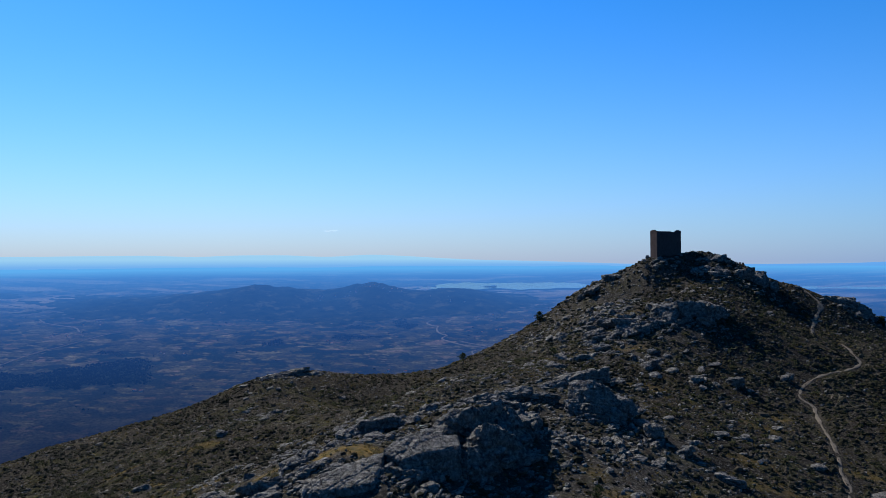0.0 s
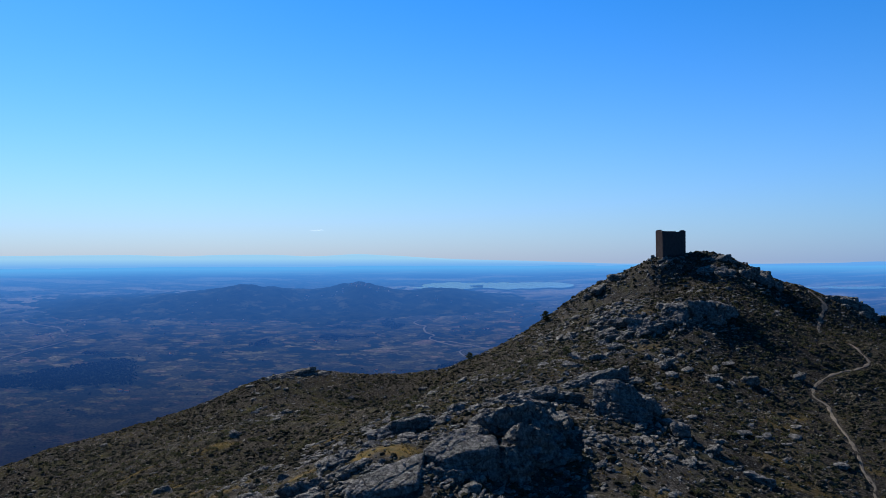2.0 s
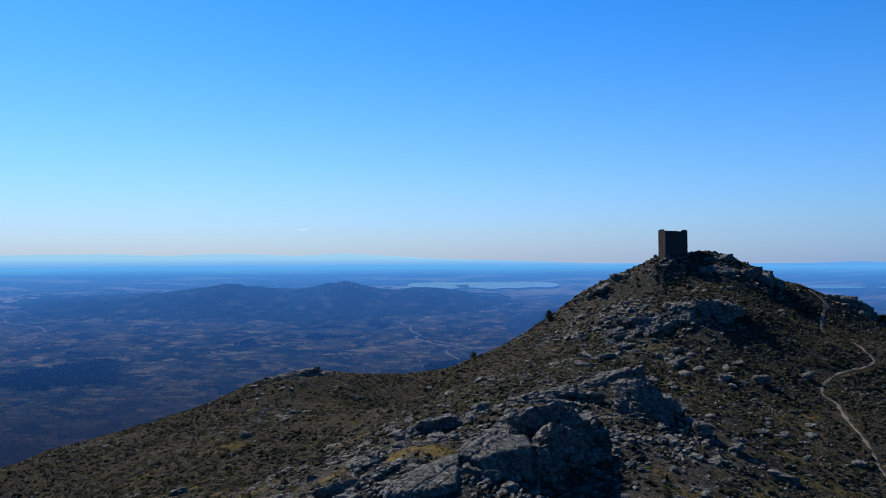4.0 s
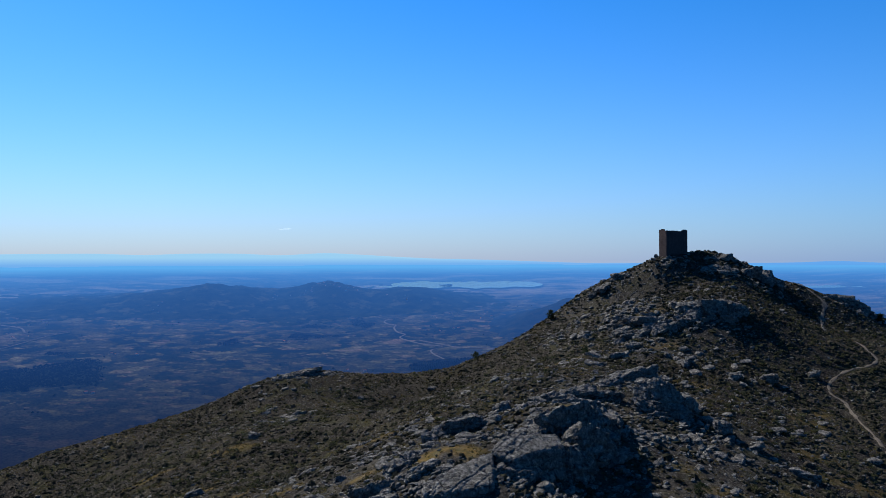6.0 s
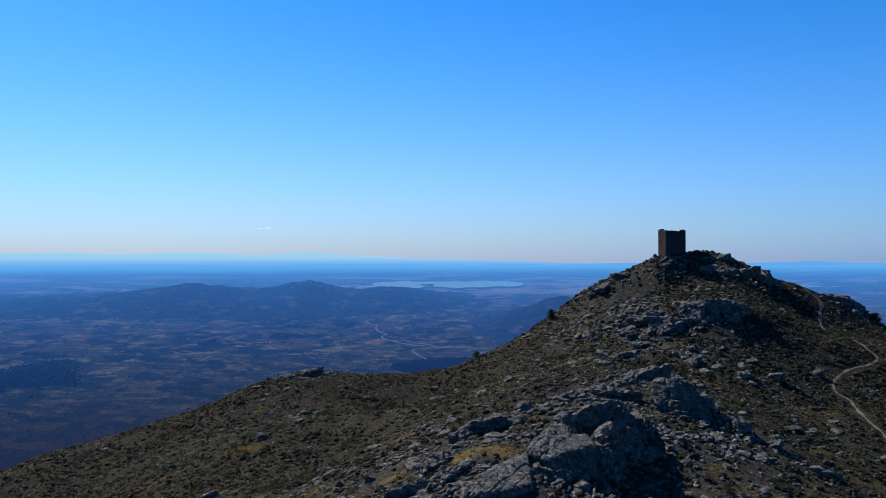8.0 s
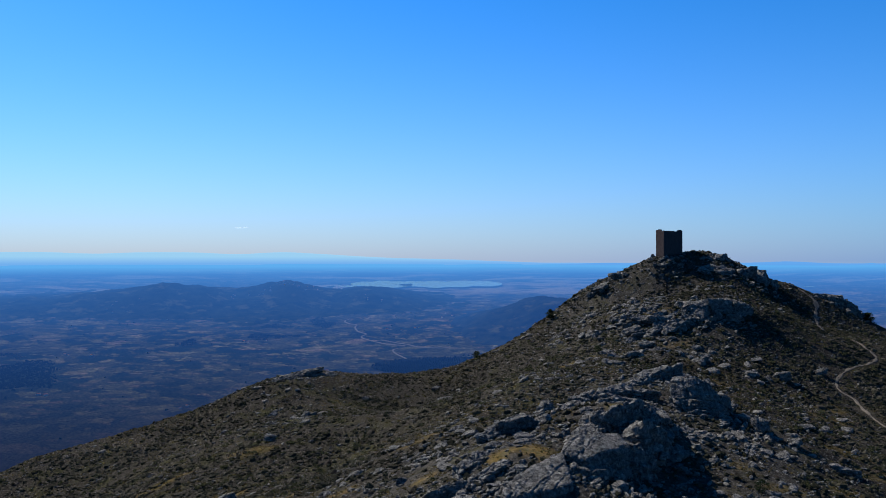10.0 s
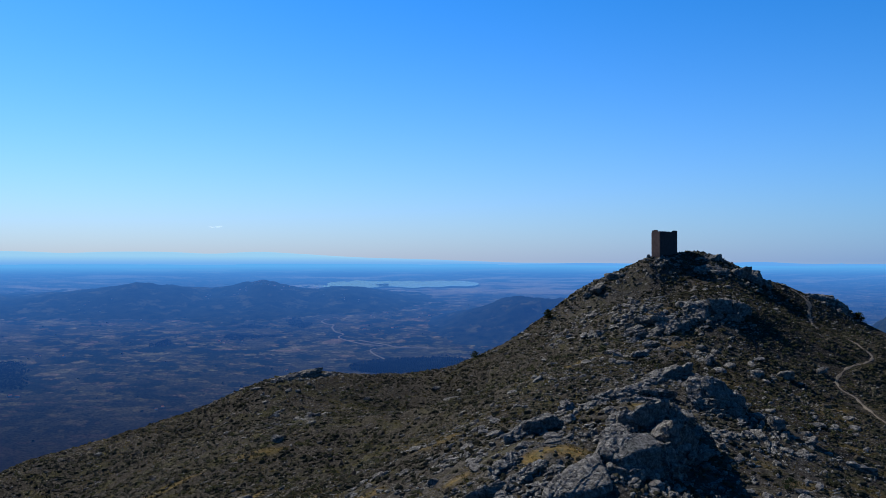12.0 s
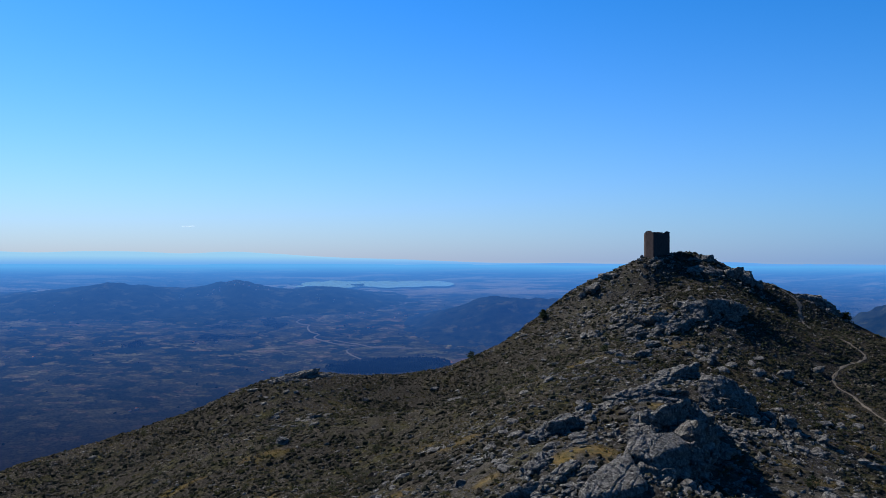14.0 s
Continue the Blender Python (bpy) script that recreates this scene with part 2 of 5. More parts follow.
def trail_material():
    m, nt, bsdf, out = nodes_of("trail_gravel")
    p = position(nt)
    col = ramp(nt, noise_node(nt, 1.2, 7, 0.7, p), [(0.3, (0.046, 0.038, 0.029)), (0.7, (0.115, 0.098, 0.078))])
    nt.links.new(col, bsdf.inputs["Base Color"])
    bsdf.inputs["Specular IOR Level"].default_value = 0.05
    bsdf.inputs["Roughness"].default_value = 0.95
    bump(nt, bsdf, noise_node(nt, 4, 6, 0.7, p), 0.6, 0.1)
    return m


# the far country: plain colours, with kilometres of blue haze painted over them as emission
HAZE_NEAR = (0.0185, 0.080, 0.290)
HAZE_MID = (0.027, 0.115, 0.350)
HAZE_FAR = (0.057, 0.210, 0.43)


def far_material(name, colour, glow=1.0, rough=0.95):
    """A far surface with distance haze painted over it as emission. colour: builds the colour socket from the node tree
    and the position.
    """
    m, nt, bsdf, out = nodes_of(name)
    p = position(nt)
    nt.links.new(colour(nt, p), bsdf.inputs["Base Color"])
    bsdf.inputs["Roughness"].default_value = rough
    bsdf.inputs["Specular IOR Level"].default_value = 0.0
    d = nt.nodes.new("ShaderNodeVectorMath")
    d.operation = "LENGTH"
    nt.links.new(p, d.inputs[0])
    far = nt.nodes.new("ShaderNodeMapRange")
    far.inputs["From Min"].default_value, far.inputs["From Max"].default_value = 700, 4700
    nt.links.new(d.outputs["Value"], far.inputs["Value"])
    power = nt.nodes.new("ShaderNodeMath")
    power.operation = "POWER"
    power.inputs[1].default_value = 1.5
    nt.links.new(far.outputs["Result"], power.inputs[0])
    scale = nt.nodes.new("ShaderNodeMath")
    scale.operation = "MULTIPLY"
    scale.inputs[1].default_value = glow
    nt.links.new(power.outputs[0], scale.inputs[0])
    painted_haze = nt.nodes.new("ShaderNodeEmission")
    nt.links.new(ramp(nt, far.outputs["Result"], [(0.45, HAZE_NEAR), (0.72, HAZE_MID), (0.9, tuple(0.72 * a + 0.28 * b for a, b in zip(HAZE_MID, HAZE_FAR))), (1.0, HAZE_FAR)]), painted_haze.inputs["Color"])
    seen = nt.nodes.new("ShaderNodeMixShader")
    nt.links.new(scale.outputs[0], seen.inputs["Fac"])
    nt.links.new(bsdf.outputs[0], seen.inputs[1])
    nt.links.new(painted_haze.outputs[0], seen.inputs[2])
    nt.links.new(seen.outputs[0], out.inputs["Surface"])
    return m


def plain_colour(nt, p):
    """Small fields and pastures with dark hedges, broken by woods."""
    def parcels(scale):
        v = nt.nodes.new("ShaderNodeTexVoronoi")
        v.inputs["Scale"].default_value = scale
        wob = nt.nodes.new("ShaderNodeMapping")
        wob.inputs["Rotation"].default_value, wob.inputs["Scale"].default_value = (0, 0, 0.5), (0.75, 1.25, 1.0)
        nt.links.new(p, wob.inputs["Vector"])
        nt.links.new(wob.outputs["Vector"], v.inputs["Vector"])
        sep = nt.nodes.new("ShaderNodeSeparateColor")
        nt.links.new(v.outputs["Color"], sep.inputs[0])
        return sep.outputs[0]
    tones = [(0.0, (0.010, 0.0122, 0.0096)), (0.35, (0.0162, 0.0180, 0.0126)), (0.6, (0.0222, 0.0232, 0.0148)), (0.8, (0.031, 0.0315, 0.0180)), (0.91, (0.074, 0.070, 0.038)), (1.0, (0.080, 0.053, 0.042))]
    field = mix(nt, 0.5, ramp(nt, parcels(0.022), tones), ramp(nt, parcels(0.06), tones))
    woods = ramp(nt, noise_node(nt, 0.012, 8, 0.68, p), [(0.515, white(0.0)), (0.545, white(1.0))])
    col = mix(nt, woods, field, (0.0050, 0.0088, 0.0076))
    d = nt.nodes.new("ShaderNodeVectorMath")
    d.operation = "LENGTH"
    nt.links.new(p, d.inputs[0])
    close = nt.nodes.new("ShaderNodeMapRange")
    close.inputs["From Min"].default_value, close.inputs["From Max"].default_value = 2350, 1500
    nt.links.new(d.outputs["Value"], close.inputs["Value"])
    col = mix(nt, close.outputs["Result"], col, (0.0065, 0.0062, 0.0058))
    grove = nt.nodes.new("ShaderNodeAttribute")
    grove.attribute_name = "wooded"
    col = mix(nt, grove.outputs["Fac"], col, (0.0050, 0.0088, 0.0076))
    # wide pale cornfields far out
    long = nt.nodes.new("ShaderNodeMapping")
    long.inputs["Scale"].default_value = (0.35, 1.0, 1.0)
    nt.links.new(p, long.inputs["Vector"])
    corn = ramp(nt, noise_node(nt, 0.006, 6, 0.6, long.outputs["Vector"]), [(0.52, white(0.0)), (0.60, white(0.75))])
    out_there = nt.nodes.new("ShaderNodeMapRange")
    out_there.inputs["From Min"].default_value, out_there.inputs["From Max"].default_value = 3100, 3600
    nt.links.new(d.outputs["Value"], out_there.inputs["Value"])
    col = mix(nt, mix(nt, 1.0, corn, out_there.outputs["Result"], "MULTIPLY"), col, (0.15, 0.125, 0.085))
    speck = ramp(nt, noise_node(nt, 0.16, 8, 0.85, p), [(0.38, white(0.15)), (0.62, white(1.8))])
    return mix(nt, 1.0, col, speck, "MULTIPLY")


def wood_colour(nt, p):
    fine = ramp(nt, noise_node(nt, 0.02, 8, 0.7, p), [(0.38, (0.0015, 0.0045, 0.00375)), (0.6, (0.0105, 0.015, 0.0105))])
    bare = ramp(nt, noise_node(nt, 0.012, 7, 0.7, p), [(0.55, white(0.0)), (0.62, white(0.7))])
    return mix(nt, bare, fine, (0.0400, 0.041, 0.0235))


def plain_one(c):
    def colour(nt, p):
        return mix(nt, noise_node(nt, 0.05, 4, 0.6, p), tuple(0.8 * v for v in c), tuple(1.2 * v for v in c))
    return colour


HILLSIDE = hillside_material()
GRANITE = granite_material("granite")
SHRUB = scrub_material("heath_leaves", [(0.0, (0.0200, 0.0212, 0.0150)), (0.45, (0.0360, 0.0358, 0.0235)), (0.75, (0.0500, 0.0470, 0.0330)), (0.88, (0.061, 0.0505, 0.0420)), (1.0, (0.084, 0.079, 0.055))])
TRAIL = trail_material()
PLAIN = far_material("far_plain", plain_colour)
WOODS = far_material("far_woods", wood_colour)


# ---- ground: one sheet from the hill to the horizon ----
def spread(lo, hi, step, reach):
    core = list(np.arange(lo, hi + 0.01, step))
    s, right = step, [core[-1]]
    while right[-1] < reach:
        s = min(s * 1.07, 90)
        right.append(right[-1] + s)
    s, left = step, [core[0]]
    while left[-1] > -reach:
        s = min(s * 1.07, 90)
        left.append(left[-1] - s)
    return np.array(left[:0:-1] + core + right[1:])


gx, gy = spread(-205, 265, 1.75, 4880), spread(75, 390, 1.75, 4880)
X, Y = np.meshgrid(gx, gy)
Z = ground_height(X, Y)
far_out = np.hypot(X - EYE_X, Y) > 4900
faces = grid_faces(len(gx), len(gy))
faces = faces[~far_out.ravel()[faces].any(1)]
me = mesh_from("ground", np.stack([X, Y, Z], -1).reshape(-1, 3), faces, HILLSIDE, True)
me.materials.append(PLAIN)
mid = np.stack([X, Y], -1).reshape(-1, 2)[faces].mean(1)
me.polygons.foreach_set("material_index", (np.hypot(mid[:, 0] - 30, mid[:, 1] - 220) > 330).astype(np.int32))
me.attributes.new("stony", "FLOAT", "POINT").data.foreach_set("value", stoniness(X, Y).ravel().astype(np.float32))
me.attributes.new("wooded", "FLOAT", "POINT").data.foreach_set("value", np.clip(5 * (fractal(X, Y, 420, 71, 5, 0.6) - 0.56), 0, 1).ravel().astype(np.float32))
me.attributes.new("meadow", "FLOAT", "POINT").data.foreach_set("value", np.where(in_meadow(X.ravel(), Y.ravel()), 1.0, 0.4 * in_any(GRASSY, X.ravel(), Y.ravel())).astype(np.float32))
ground = tagged(new("ground", me), "heath and grass hill running down to a wide hazy plain", "ground", kind="structure")


# ---- far hills, lakes, mountains ----
def polar(az, d):
    """x, y of a place seen at az degrees to the right of +y, d metres off."""
    a = np.radians(az)
    return EYE_X + d * np.sin(a), d * np.cos(a)


# same wood colour, with a different strength of painted haze for each hill
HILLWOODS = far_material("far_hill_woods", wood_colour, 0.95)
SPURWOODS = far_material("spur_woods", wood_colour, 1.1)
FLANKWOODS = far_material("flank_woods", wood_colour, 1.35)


def far_hill(name, label, crest, d0, width, seed, material):
    """crest: height over the plain by azimuth, as (az, height) knots."""
    az = np.linspace(crest[0][0], crest[-1][0], 260 if width > 50 else 60)
    d = np.linspace(d0 - 2.2 * width, d0 + 2.2 * width, 60 if width > 50 else 20)
    A, D = np.meshgrid(az, d)
    knots = np.array(crest)
    h = np.interp(az, knots[:, 0], knots[:, 1])
    q = 12 if width > 50 else 3
    ker = np.hanning(2 * q + 1)
    h = np.convolve(np.pad(h, q, "edge"), ker / ker.sum(), "valid")
    x, y = polar(A, D)
    z = plain_height(x, y) - 4 + h[None, :] * np.exp(-((D - d0) / width) ** 2) * (1 + 0.14 * fractal(x, y, 200, seed, 6, 0.6)) + 3.5 * fractal(x, y, 45, seed + 3, 4, 0.6)
    me = mesh_from(name, np.stack([x, y, z], -1).reshape(-1, 3), grid_faces(len(az), len(d)), material, True)
    return tagged(new(name, me), label, "hill", kind="structure")


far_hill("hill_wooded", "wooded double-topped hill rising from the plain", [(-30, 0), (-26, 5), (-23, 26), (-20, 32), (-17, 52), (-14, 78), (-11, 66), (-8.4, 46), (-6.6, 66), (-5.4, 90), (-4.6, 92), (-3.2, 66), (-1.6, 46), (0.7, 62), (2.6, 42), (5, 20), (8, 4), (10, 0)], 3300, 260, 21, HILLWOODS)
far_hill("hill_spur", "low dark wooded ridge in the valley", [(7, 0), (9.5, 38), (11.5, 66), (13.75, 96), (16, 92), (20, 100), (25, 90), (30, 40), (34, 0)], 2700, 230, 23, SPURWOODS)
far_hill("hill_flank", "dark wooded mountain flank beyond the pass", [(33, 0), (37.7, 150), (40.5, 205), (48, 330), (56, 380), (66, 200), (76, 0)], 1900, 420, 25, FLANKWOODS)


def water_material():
    # some of the distance haze is painted onto the water as emission
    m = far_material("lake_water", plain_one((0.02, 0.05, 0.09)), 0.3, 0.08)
    nt = m.node_tree
    bsdf = nt.nodes["Principled BSDF"]
    bsdf.inputs["Specular IOR Level"].default_value, bsdf.inputs["IOR"].default_value = 0.5, 3.0
    bsdf.inputs["Specular Tint"].default_value = (0.84, 0.97, 1.0, 1)
    level = nt.nodes.new("ShaderNodeCombineXYZ")
    level.inputs[2].default_value = 1.0
    nt.links.new(level.outputs[0], bsdf.inputs["Normal"])
    return m


WATER = water_material()


def lake(name, label, az0, az1, near, far, seed):
    """A sheet of water between two azimuths; near and far shores with bays."""
    n, k = 300, 14
    az = np.linspace(az0, az1, n)
    u = np.linspace(0, 1, n)
    ends = np.clip(np.minimum(u, 1 - u) * 9, 0, 1) ** 0.5
    a = near + 30 * fractal(az * 100, az * 0, 150, seed, 4)
    b = far + 30 * fractal(az * 100, az * 0 + 7, 60, seed + 1, 5, 0.65)
    mid = 0.5 * (near + far)
    a, b = mid + (a - mid) * ends, mid + (b - mid) * ends
    b = np.maximum(b, a + 2)
    T = np.linspace(0, 1, k)[:, None]
    D = a[None, :] * (1 - T) + b[None, :] * T
    x, y = polar(az[None, :] + 0 * D, D)
    z = plain_height(x, y) + 9
    me = mesh_from(name, np.stack([x, y, z], -1).reshape(-1, 3), grid_faces(n, k), WATER, True)
    return tagged(new(name, me), label, "lake", kind="structure")


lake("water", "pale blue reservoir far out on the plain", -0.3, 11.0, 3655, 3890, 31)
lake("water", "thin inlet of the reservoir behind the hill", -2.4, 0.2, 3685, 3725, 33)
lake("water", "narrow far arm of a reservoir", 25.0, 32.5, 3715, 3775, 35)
far_hill("island", "low dark wooded island in the reservoir", [(2.4, 9), (2.9, 15), (3.4, 19), (4.1, 17), (4.6, 9)], 3765, 20, 37, WOODS)


def backdrop_mountains(name, label, crest, d0, seed, low, colour, amp):
    az = np.linspace(crest[0][0], crest[-1][0], 700)
    knots = np.array(crest)
    h = np.interp(az, knots[:, 0], knots[:, 1]) + amp * fractal(az * 40, az * 0, 60, seed, 4)
    ker = np.hanning(9)
    h = np.convolve(np.pad(h, 4, "edge"), ker / ker.sum(), "valid")
    rows = []
    for d, f in ((d0 - 50, -0.6), (d0 - 20, 0.55), (d0, 1.0), (d0 + 20, 0.4)):
        x, y = polar(az, d)
        rows.append(np.stack([x, y, np.where(f < 0, -40, -10 + (h + 10) * f)], -1))
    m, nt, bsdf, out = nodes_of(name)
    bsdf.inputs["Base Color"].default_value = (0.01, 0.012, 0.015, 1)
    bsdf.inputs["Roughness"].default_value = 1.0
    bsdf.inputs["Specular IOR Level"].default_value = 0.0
    # distance haze painted as emission: its blue changes with height
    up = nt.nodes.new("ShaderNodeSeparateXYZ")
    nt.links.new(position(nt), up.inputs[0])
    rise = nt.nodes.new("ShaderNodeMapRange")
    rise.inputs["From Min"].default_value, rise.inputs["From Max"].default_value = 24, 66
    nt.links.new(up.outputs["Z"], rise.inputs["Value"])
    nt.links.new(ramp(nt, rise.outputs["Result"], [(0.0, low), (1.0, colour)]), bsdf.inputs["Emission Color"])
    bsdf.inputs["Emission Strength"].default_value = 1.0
    me = mesh_from(name, np.concatenate(rows), grid_faces(len(az), 4), m, True)
    return tagged(new(name, me), label, "mountains", kind="structure")


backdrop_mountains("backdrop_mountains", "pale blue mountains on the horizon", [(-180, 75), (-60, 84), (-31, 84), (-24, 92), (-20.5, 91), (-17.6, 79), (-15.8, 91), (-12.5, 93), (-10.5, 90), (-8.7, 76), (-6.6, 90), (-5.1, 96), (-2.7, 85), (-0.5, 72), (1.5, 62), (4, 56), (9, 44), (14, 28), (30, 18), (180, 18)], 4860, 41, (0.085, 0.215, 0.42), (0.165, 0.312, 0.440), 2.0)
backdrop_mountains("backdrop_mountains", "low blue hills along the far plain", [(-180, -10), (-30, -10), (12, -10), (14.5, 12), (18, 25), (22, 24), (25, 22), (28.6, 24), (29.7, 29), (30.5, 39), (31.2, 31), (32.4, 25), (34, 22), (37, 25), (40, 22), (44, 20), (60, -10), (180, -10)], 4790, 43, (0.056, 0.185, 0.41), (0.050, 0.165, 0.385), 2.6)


# ---- rocks ----
def rock_mesh(name, seed, material, detail=3, flat=0.0):
    """An angular weathered block about one metre in radius."""
    rnd = random.Random(seed)
    bm = bmesh.new()
    bmesh.ops.create_icosphere(bm, subdivisions=detail, radius=1.0)
    planes = []
    for _ in range(14):
        n = Vector((rnd.gauss(0, 1), rnd.gauss(0, 1), rnd.gauss(0, 0.9))).normalized()
        planes.append((n, rnd.uniform(0.45, 0.8)))
    planes.append((Vector((rnd.uniform(-0.3, 0.3), rnd.uniform(-0.3, 0.3), 1)).normalized(), 0.6 - flat))
    off = Vector((rnd.uniform(0, 50), rnd.uniform(0, 50), rnd.uniform(0, 50)))
    for v in bm.verts:
        p = v.co.copy()
        for n, d in planes:
            over = p.dot(n) - d
            if over > 0:
                p -= n * over * 0.93
        p += p.normalized() * (0.07 * noise.noise(p * 1.7 + off) + 0.05 * noise.noise(p * 4.5 + off) + 0.025 * noise.noise(p * 10 + off))
        v.co = p
    me = bpy.data.meshes.new(name)
    bm.to_mesh(me)
    bm.free()
    me.materials.append(material)
    return me


BLOCKS = [rock_mesh("rock", 100 + k, GRANITE, 3) for k in range(8)]
SLABS = [rock_mesh("rock", 200 + k, GRANITE, 3, 0.25) for k in range(6)]
STONES = [rock_mesh("stone", 300 + k, GRANITE, 2, 0.25 * (k % 2)) for k in range(12)]


def outcrop(label, cx, cy, pieces):
    """pieces: name, shape, dx, dy, z of its middle, three radii, turn, tilt in two ways."""
    cz = float(ground_height(cx, cy))
    base = tagged(new("rock_outcrop"), label, "rock outcrop")
    base.location = (cx, cy, cz)
    for name, shape, dx, dy, z, rx, ry, rz, turn, ta, tb in pieces:
        ob = part(name, shape, None, base)
        ob.matrix_basis = pose(dx, dy, z - cz, ta, tb, turn) @ Matrix.Diagonal((rx, ry, rz, 1))
    return base


# ---- watchtower ----
def tower_material():
    m, nt, bsdf, out = nodes_of("tower_masonry")
    p = position(nt)
    col = mix(nt, noise_node(nt, 0.8, 7, 0.65, p), (0.022, 0.0180, 0.0178), (0.072, 0.058, 0.056))
    nt.links.new(col, bsdf.inputs["Base Color"])
    bsdf.inputs["Roughness"].default_value = 0.95
    bsdf.inputs["Specular IOR Level"].default_value = 0.0
    bump(nt, bsdf, noise_node(nt, 1.8, 8, 0.7, p), 0.8, 0.3)
    return m


MASONRY = tower_material()


def prism(points, z0, z1):
    bm = bmesh.new()
    lo = [bm.verts.new((x, y, z0)) for x, y in points]
    hi = [bm.verts.new((x, y, z1)) for x, y in points]
    n = len(points)
    bm.faces.new(lo[::-1])
    bm.faces.new(hi)
    for i in range(n):
        bm.faces.new((lo[i], lo[(i + 1) % n], hi[(i + 1) % n], hi[i]))
    return bm


def watchtower(x, y, z, height):
    base = tagged(new("watchtower"), "ruined five-sided stone watchtower on the summit", "tower")
    base.location = (x, y, z)
    plan = [Vector(p) for p in ((-5.4, -7.7), (7.4, 3.4), (5.5, 10.5), (-0.8, 10.5), (-6.7, -3.2))]
    mid = sum(plan, Vector((0, 0))) / 5
    inner = [p + (mid - p).normalized() * 1.9 for p in plan]
    rnd = random.Random(5)
    for i in range(5):
        a, b = plan[i], plan[(i + 1) % 5]
        c, d = inner[(i + 1) % 5], inner[i]
        part("wall", prism([a, b, c, d], -3.0, height), MASONRY, base)
        # the broken top course; only two corners still stand higher
        n = 10
        for k in range(n):
            u, v = k / n, (k + 0.97) / n
            h = rnd.uniform(0.03, 0.32)
            if (i == 4 and k < 7) or (i == 0 and k == n - 1) or (i == 1 and k == 0):
                h = rnd.uniform(0.6, 0.95)
            bm = prism([a.lerp(b, u), a.lerp(b, v), d.lerp(c, v), d.lerp(c, u)], height, height + h)
            bmesh.ops.bevel(bm, geom=[e for e in bm.edges if all(q.co.z > height + 0.5 * h for q in e.verts)], offset=min(0.22, 0.6 * h), segments=2, affect="EDGES")
            part("stone", bm, MASONRY, base)
    return base


watchtower(88.0, 304.0, 41.2, 10.4)


# ---- crags: each a pile of granite blocks ----
def crag(label, cx, cy, rx, ry, height, n, seed, size, turn=0, lift=0.0):
    """n blocks heaped over an oval of the hillside, highest in the middle."""
    rnd = random.Random(seed)
    pieces = []
    for k in range(n):
        a, r = rnd.uniform(0, 6.283), math.sqrt(rnd.uniform(0, 1))
        u, v = r * math.cos(a) * rx, r * math.sin(a) * ry
        c, s = math.cos(radians(turn)), math.sin(radians(turn))
        dx, dy = c * u - s * v, s * u + c * v
        if in_meadow(np.array([cx + dx]), np.array([cy + dy]))[0]:
            continue
        k1 = size * rnd.uniform(0.55, 1.2)
        rise = height * (1 - r * r) * rnd.uniform(0.35, 0.8)
        flat = rnd.random() < 0.4
        z = float(ground_height(cx + dx, cy + dy)) + rise + lift
        pieces.append(("slab" if flat else "block", STONES[2 * rnd.randrange(6) + flat] if k1 < 1.1 else (SLABS if flat else BLOCKS)[rnd.randrange(6)], dx, dy, z - (0.2 if flat else 0.35) * k1,
                       k1 * rnd.uniform(0.9, 1.5), k1 * rnd.uniform(0.7, 1.1), max(k1 * (0.55 if flat else 0.9), rise * 0.75), rnd.gauss(40, 30), rnd.uniform(-12, 12), rnd.uniform(-20, 4)))
    return outcrop(label, cx, cy, pieces)


def lattice_solid(ix, iy, iz, seed):
    return lattice(ix + 57 * iz, iy - 131 * iz, seed)


def soft_noise_solid(p, size, seed=0):
    """Smooth noise in space from -1 to 1; p: points in rows."""
    q = p / size
    i = np.floor(q)
    u = q - i
    u = u * u * (3 - 2 * u)
    total = 0.0
    for a in (0, 1):
        for b in (0, 1):
            for c in (0, 1):
                w = (u[:, 0] if a else 1 - u[:, 0]) * (u[:, 1] if b else 1 - u[:, 1]) * (u[:, 2] if c else 1 - u[:, 2])
                total = total + w * lattice_solid(i[:, 0] + a, i[:, 1] + b, i[:, 2] + c, seed)
    return 2 * total - 1


BALLS = {}


def ball(detail):
    if detail not in BALLS:
        bm = bmesh.new()
        bmesh.ops.create_icosphere(bm, subdivisions=detail, radius=1.0)
        bm.verts.ensure_lookup_table()
        BALLS[detail] = (np.array([v.co[:] for v in bm.verts]), np.array([[v.index for v in f.verts] for f in bm.faces]))
        bm.free()
    return BALLS[detail]


